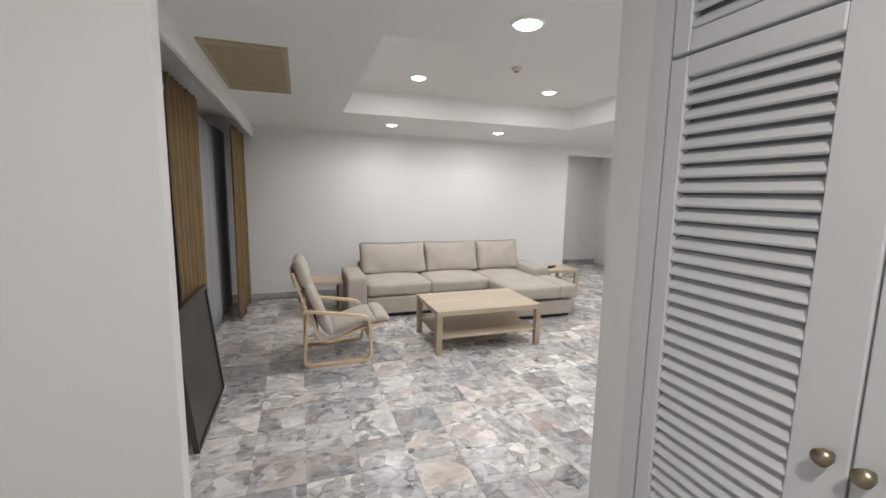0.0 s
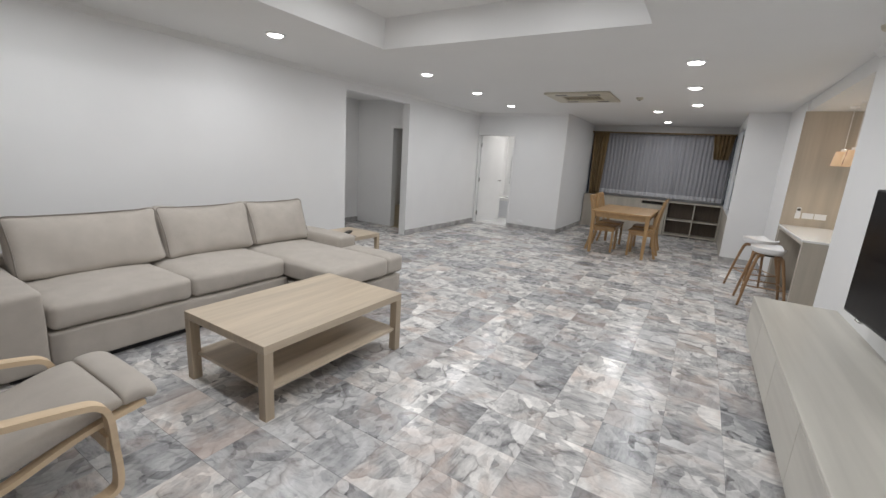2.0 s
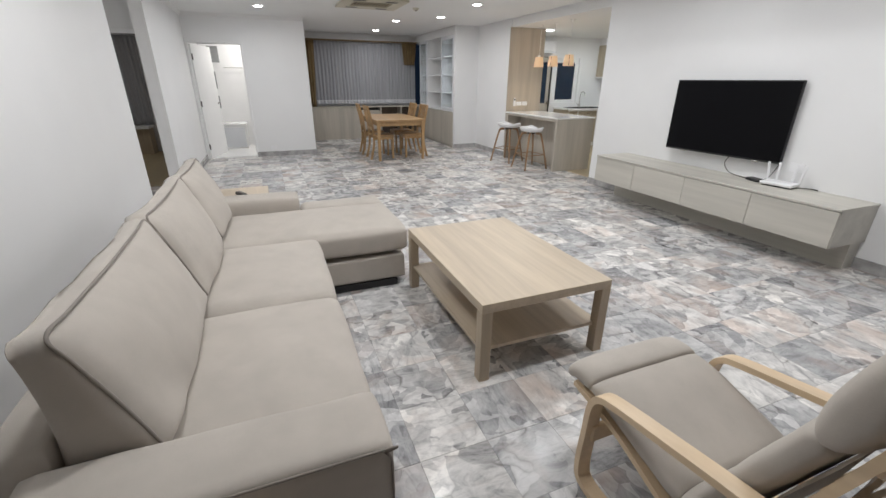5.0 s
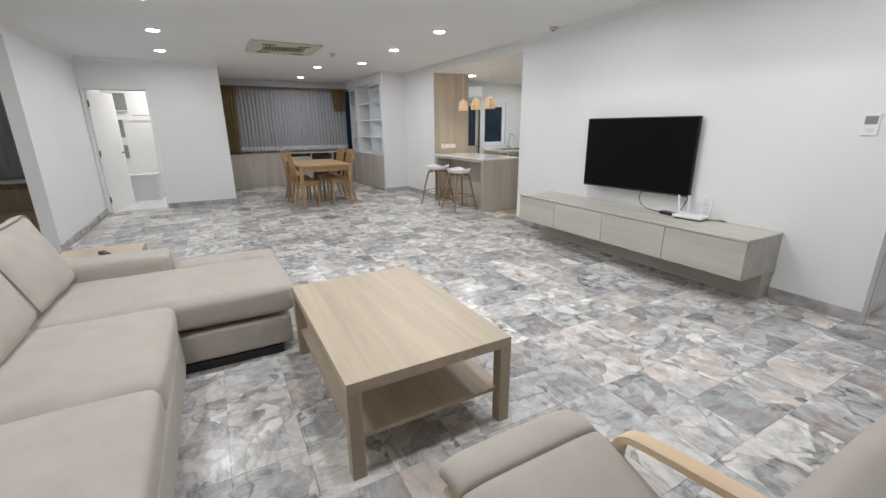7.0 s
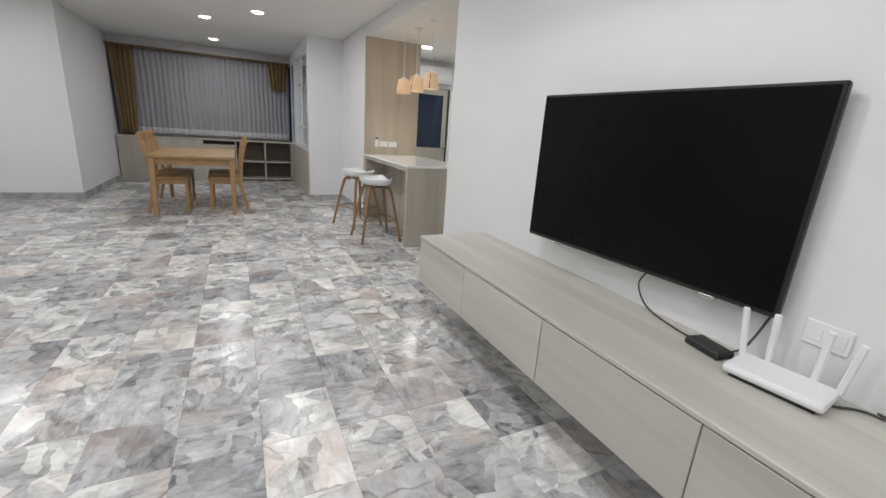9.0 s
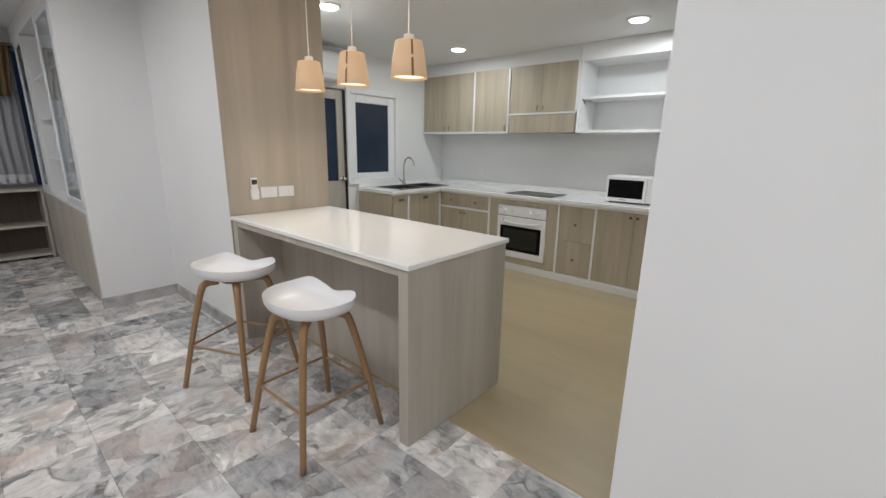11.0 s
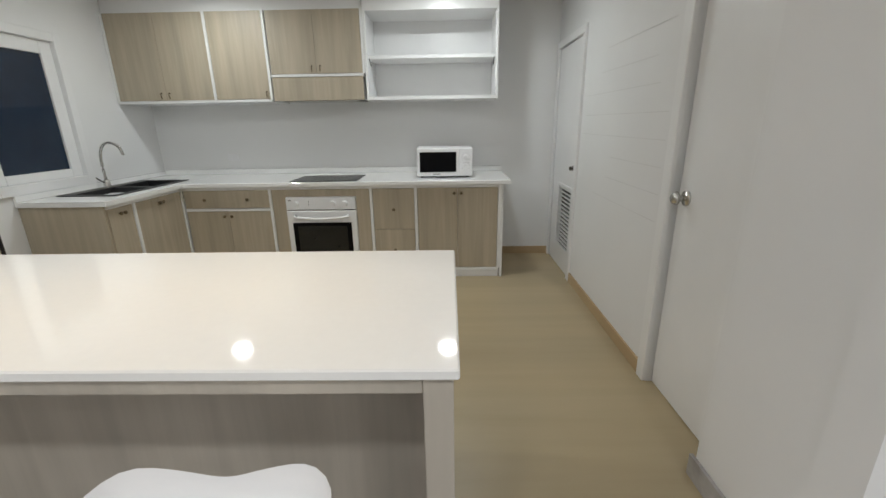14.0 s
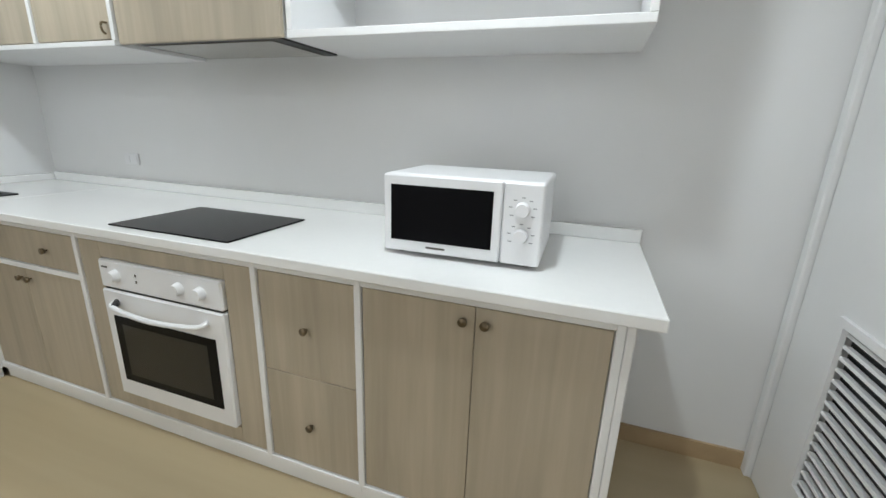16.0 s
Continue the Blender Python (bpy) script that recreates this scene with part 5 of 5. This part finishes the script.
t = thing("end_panel", "greige end panel of the sink cabinets", "panel")
part("board", block(WX + 0.002, 8.455, -0.968, -0.952, 0.0, BZ, 0.001), GREIGEZ, t)
wt = thing("kitchen_worktop", "white quartz worktop with low upstand, L-shaped", "worktop")
bm = bmesh.new()
box(bm, 5.09, WX - 0.03, BACK, BY + 0.03, BZ + 0.001, 0.86, 0.003)
part("back_run", bm, QUARTZ, wt)
bm = bmesh.new()
box(bm, WX - 0.03, 7.965, BACK, -0.94, BZ + 0.001, 0.86)
box(bm, 8.375, 8.456, BACK, -0.94, BZ + 0.001, 0.86)
box(bm, 7.965, 8.375, BACK, -2.02, BZ + 0.001, 0.86)
box(bm, 7.965, 8.375, -1.18, -0.94, BZ + 0.001, 0.86)
part("side_run", bm, QUARTZ, wt)
part("upstand", block(5.09, 8.436, BACK, BACK + 0.02, 0.8605, 0.91, 0.002), QUARTZ, wt)
part("side_upstand", block(8.436, 8.456, BACK + 0.021, -0.94, 0.8605, 0.90, 0.002), QUARTZ, wt)

sink = thing("kitchen_sink", "black double-bowl sink set in the worktop", "sink")
part("rim", box(box(box(box(box(bmesh.new(), 7.955, 7.99, -2.03, -1.17, 0.860, 0.866), 8.30, 8.385, -2.03, -1.17, 0.860, 0.866), 7.99, 8.30, -2.03, -1.99, 0.860, 0.866), 7.99, 8.30, -1.21, -1.17, 0.860, 0.866), 7.99, 8.30, -1.62, -1.58, 0.855, 0.865), BLACKMATT, sink)
for y0, y1 in ((-1.99, -1.62), (-1.58, -1.21)):
    bm = bmesh.new()
    box(bm, 7.985, 8.305, y0, y1, 0.70, 0.705)
    box(bm, 7.985, 7.99, y0, y1, 0.705, 0.862)
    box(bm, 8.30, 8.305, y0, y1, 0.705, 0.862)
    box(bm, 7.99, 8.30, y0, y0 + 0.005, 0.705, 0.862)
    box(bm, 7.99, 8.30, y1 - 0.005, y1, 0.705, 0.862)
    part("bowl", bm, BLACKMATT, sink)
tap = thing("kitchen_tap", "chrome swan-neck kitchen tap", "tap", pose(8.355, -1.60, 0.866))
part("base", lathe([(0.001, 0.06), (0.02, 0.06), (0.024, 0.05), (0.026, 0.0)]), STEEL, tap, "", True)
part("spout", pipe(smooth_line([(0, 0, 0.05), (0, 0, 0.22), (-0.03, 0, 0.315), (-0.095, 0, 0.345), (-0.165, 0, 0.31), (-0.185, 0, 0.25)], 6), 0.011, 12), STEEL, tap, "", True)
part("lever", pipe([(0, 0.02, 0.04), (0, 0.05, 0.055), (0, 0.09, 0.085)], 0.006, 8), STEEL, tap)

oven = thing("oven", "white built-in oven with a dark glass door", "oven")
OX0, OX1 = 6.402, 6.998
part("body", block(OX0 + 0.02, OX1 - 0.02, BACK + 0.1, BY - 0.022, 0.16, 0.735), WHITE, oven)
panel_o = part("control_panel", block(OX0, OX1, BY - 0.02, BY + 0.014, 0.625, 0.735, 0.006), PLASTIC, oven)
od = part("oven_door", block(OX0, OX1, BY - 0.02, BY + 0.018, 0.16, 0.618, 0.006), PLASTIC, oven)
part("oven_window", block(OX0 + 0.045, OX1 - 0.045, BY + 0.018, BY + 0.021, 0.235, 0.515), BLACK, od, "dark glass window")
part("handle", pipe(smooth_line([(OX0 + 0.07, BY + 0.018, 0.575), (OX0 + 0.10, BY + 0.05, 0.565), ((OX0 + OX1) / 2, BY + 0.06, 0.553), (OX1 - 0.10, BY + 0.05, 0.565), (OX1 - 0.07, BY + 0.018, 0.575)], 6), 0.010, 10), PLASTIC, od, "curved white bar handle", True)
part("vent_gap", block(OX0 + 0.01, OX1 - 0.01, BY - 0.02, BY + 0.008, 0.618, 0.625), BLACKMATT, oven)
for x in (OX1 - 0.09, OX0 + 0.19, OX0 + 0.09):
    part("knob", tube((x, BY + 0.014, 0.68), (x, BY + 0.038, 0.68), 0.024, 0.019, 20), PLASTIC, panel_o)
part("handle_end", tube((OX1 - 0.075, BY + 0.018, 0.574), (OX1 - 0.095, BY + 0.046, 0.566), 0.0125, 0.0115, 12), BLACKMATT, od, "dark handle end", True)
part("badge", block(OX1 - 0.05, OX1 - 0.02, BY + 0.014, BY + 0.0155, 0.705, 0.711), DARKMETAL, panel_o)
part("window_inner", block(OX0 + 0.085, OX1 - 0.085, BY + 0.0212, BY + 0.0218, 0.265, 0.485), OVENGLASS, od, "grey-tinted inner pane")
part("indicator", block(6.80, 6.806, BY + 0.014, BY + 0.0155, 0.69, 0.70), DARKMETAL, panel_o)
part("indicator", block(6.80, 6.806, BY + 0.014, BY + 0.0155, 0.665, 0.675), DARKMETAL, panel_o)
tagged(solid("ceramic_hob", block(6.385, 6.955, -2.20, -1.80, 0.860, 0.866, 0.002), BLACK), "black glass hob flush on the worktop", "hob")

mw = thing("microwave", "white microwave oven with two dials on the worktop", "microwave", pose(5.645, -2.12, 0.861, 0, 0, 1))
part("body", block(-0.24, 0.24, -0.17, 0.165, 0.012, 0.252, 0.008, 2), PLASTIC, mw)
d = part("door", block(-0.125, 0.24, 0.165, 0.183, 0.014, 0.25, 0.005), PLASTIC, mw)
part("window", block(-0.10, 0.215, 0.183, 0.185, 0.05, 0.22), BLACK, d, "black glass window")
cp = part("control_panel", block(-0.24, -0.128, 0.165, 0.181, 0.014, 0.25, 0.005), PLASTIC, mw)
for z in (0.175, 0.10):
    part("dial", tube((-0.183, 0.181, z), (-0.183, 0.2, z), 0.022, 0.018, 20), PLASTIC, cp)
    for k in range(7):
        g = radians(-30 + 40 * k)
        mx, mz = -0.183 + 0.034 * math.cos(g), z + 0.034 * math.sin(g)
        part("dial_mark", block(mx - 0.005, mx + 0.005, 0.181, 0.1818, mz - 0.0012, mz + 0.0012), MIDGREY, cp)
part("badge", block(0.04, 0.10, 0.183, 0.1838, 0.03, 0.036), DARKMETAL, d)
for x in (-0.2, 0.2):
    for y in (-0.13, 0.13):
        part("foot", tube((x, y, 0), (x, y, 0.014), 0.012), BLACKMATT, mw)

# upper cabinets
UY, UZ0, UZ1 = -2.05, 1.515, 2.22


def upper_unit(x0, x1, doors, label, z0=UZ0):
    t = thing("wall_cabinet", label, "cabinet", None, "kitchen wall cabinets")
    part("body", block(x0, x1, BACK, UY - 0.02, z0 + 0.02, UZ1), WHITE, t)
    part("bottom_rail", block(x0, x1, BACK, UY + 0.004, z0, z0 + 0.02, 0.002), WHITE, t)
    for x in ((x0, x1) if x1 > 8 else (x0,)):
        part("edge_rail", block(x - 0.010, x + 0.010, UY - 0.02, UY + 0.005, z0 + 0.02, UZ1), WHITE, t)
    n = len(doors) - 1
    for i, (a, b) in enumerate(zip(doors, doors[1:])):
        d = part("cabinet_door", block(a + 0.012 if i == 0 else a + 0.001, b - (0.012 if i == n - 1 else 0.001), UY - 0.02, UY - 0.001, z0 + 0.024, UZ1 - 0.004, 0.0015), GREIGEZ, t)
        pull(d, b - 0.035 if i == 0 and n > 1 else a + 0.035, UY - 0.001, z0 + 0.065)
    return t


upper_unit(7.60, 8.445, (7.60, 8.022, 8.445), "pale greige two-door wall cabinet")
upper_unit(7.115, 7.60, (7.115, 7.60), "pale greige single-door wall cabinet")
upper_unit(6.31, 7.105, (6.31, 6.71, 7.105), "pale greige two-door cabinet over the hood", 1.71)
hood = thing("cooker_hood", "greige-fronted cooker hood with a dark filter below", "cooker hood")
part("front", block(6.322, 7.095, UY - 0.02, UY - 0.001, 1.52, 1.708, 0.002), GREIGEZ, hood)
part("body", block(6.322, 7.095, BACK, UY - 0.02, 1.53, 1.708), WHITE, hood)
part("filter", block(6.40, 7.02, BACK + 0.06, UY - 0.05, 1.518, 1.53), STEEL, hood, "metal grease filter")
part("filter_rim", block(6.36, 7.06, BACK + 0.03, UY - 0.03, 1.523, 1.53), BLACKMATT, hood)
op = thing("open_wall_cabinet", "open white wall cabinet with one shelf, empty", "cabinet")
OPX0, OPX1, OPZ = 5.185, 6.298, KCEIL - 0.002
part("back_panel", block(OPX0, OPX1, BACK, BACK + 0.015, UZ0, OPZ), WHITE, op)
part("bottom", block(OPX0, OPX1, BACK + 0.015, UY, UZ0, UZ0 + 0.025, 0.002), WHITE, op)
part("top", block(OPX0, OPX1, BACK + 0.015, UY, OPZ - 0.16, OPZ, 0.002), WHITE, op)
for a in (OPX0, OPX1 - 0.022):
    part("side", block(a, a + 0.022, BACK + 0.015, UY, UZ0 + 0.025, OPZ - 0.16, 0.002), WHITE, op)
part("shelf", block(OPX0 + 0.022, OPX1 - 0.022, BACK + 0.015, UY - 0.06, 1.845, 1.87, 0.002), WHITE, op)
for x in (OPX0 + 0.03, OPX1 - 0.03):
    part("stay", tube((x, UY - 0.05, 1.845), (x, UY - 0.13, 1.80), 0.004), DARKMETAL, op, "dark lid stay")
structure("soffit", block(6.31, 8.455, BACK, UY - 0.03, UZ1 + 0.001, KCEIL), WALL, "white boxed soffit above the wall cabinets", "soffit")
wall_plate("wall_socket", "white double socket on the kitchen wall", "socket", pose(7.74, BACK, 1.022), 0.11, 0.065, 2)
t = thing("air_conditioner", "white wall air conditioner above the kitchen door", "air conditioner", pose(8.455, -0.35, 2.13))
part("body", block(-0.20, 0, -0.40, 0.40, -0.13, 0.14, 0.03, 2), PLASTIC, t)
part("flap", block(-0.205, -0.19, -0.36, 0.36, -0.11, -0.07), GREYWHITE, t)

# ---- marble floor tiles ----
TILE, GAP = 0.305, 0.0008


def tile_mesh(w, d):
    me = bpy.data.meshes.new("tile")
    a, b, e = w / 2 - GAP / 2, d / 2 - GAP / 2, 0.0007
    v = [(-a, -b, -0.012), (a, -b, -0.012), (a, b, -0.012), (-a, b, -0.012), (-a, -b, -e), (a, -b, -e), (a, b, -e), (-a, b, -e),
         (-a + e, -b + e, 0), (a - e, -b + e, 0), (a - e, b - e, 0), (-a + e, b - e, 0)]
    f = [(0, 1, 5, 4), (1, 2, 6, 5), (2, 3, 7, 6), (3, 0, 4, 7), (4, 5, 9, 8), (5, 6, 10, 9), (6, 7, 11, 10), (7, 4, 8, 11), (8, 9, 10, 11)]
    me.from_pydata(v, [], f)
    me.materials.append(MARBLE)
    return me, v, f


floor = thing("floor", "polished grey-white breccia marble tile floor", "floor", kind="structure")
me, TV, TF = tile_mesh(TILE, TILE)
rest_v, rest_f = [], []


def in_kitchen(x, y):
    return 4.46 < x and y < 0.74


count = 0
x = -1.25 + TILE / 2
while x < 11.4:
    y = -2.0 + TILE / 2
    while y < 8.4:
        yy = y
        inside = (TVY < yy < WY) or (yy <= TVY and x < 1.6) or (yy >= WY and 4.4 < x < 6.8) or (0.74 < yy <= TVY and 4.5 < x < 8.7)
        if inside and not in_kitchen(x, yy):
            if 0.4 < x < 7.4 and 1.4 < yy < 5.3 and count < 300:
                ob = new("tile", me)
                ob.parent = floor
                ob.location = (x, yy, 0.0006 * random.uniform(-1, 1))
                ob.rotation_euler = (0, 0, random.choice((0, math.pi / 2, math.pi, -math.pi / 2)))
                count += 1
            else:
                k = len(rest_v)
                rest_v += [(a + x, b + yy, c) for a, b, c in TV]
                rest_f += [tuple(i + k for i in q) for q in TF]
        y += TILE
    x += TILE
me2 = bpy.data.meshes.new("tiles")
me2.from_pydata(rest_v, [], rest_f)
me2.materials.append(MARBLE)
far = new("tiles", me2)
far.parent = floor
tagged(far, "polished grey-white marble tiles", kind="stuff")
strip = structure("threshold", block(4.69, 8.46, 0.736, 0.748, -0.01, 0.0015), KSKIRT, "thin tan strip between marble and vinyl", "threshold")
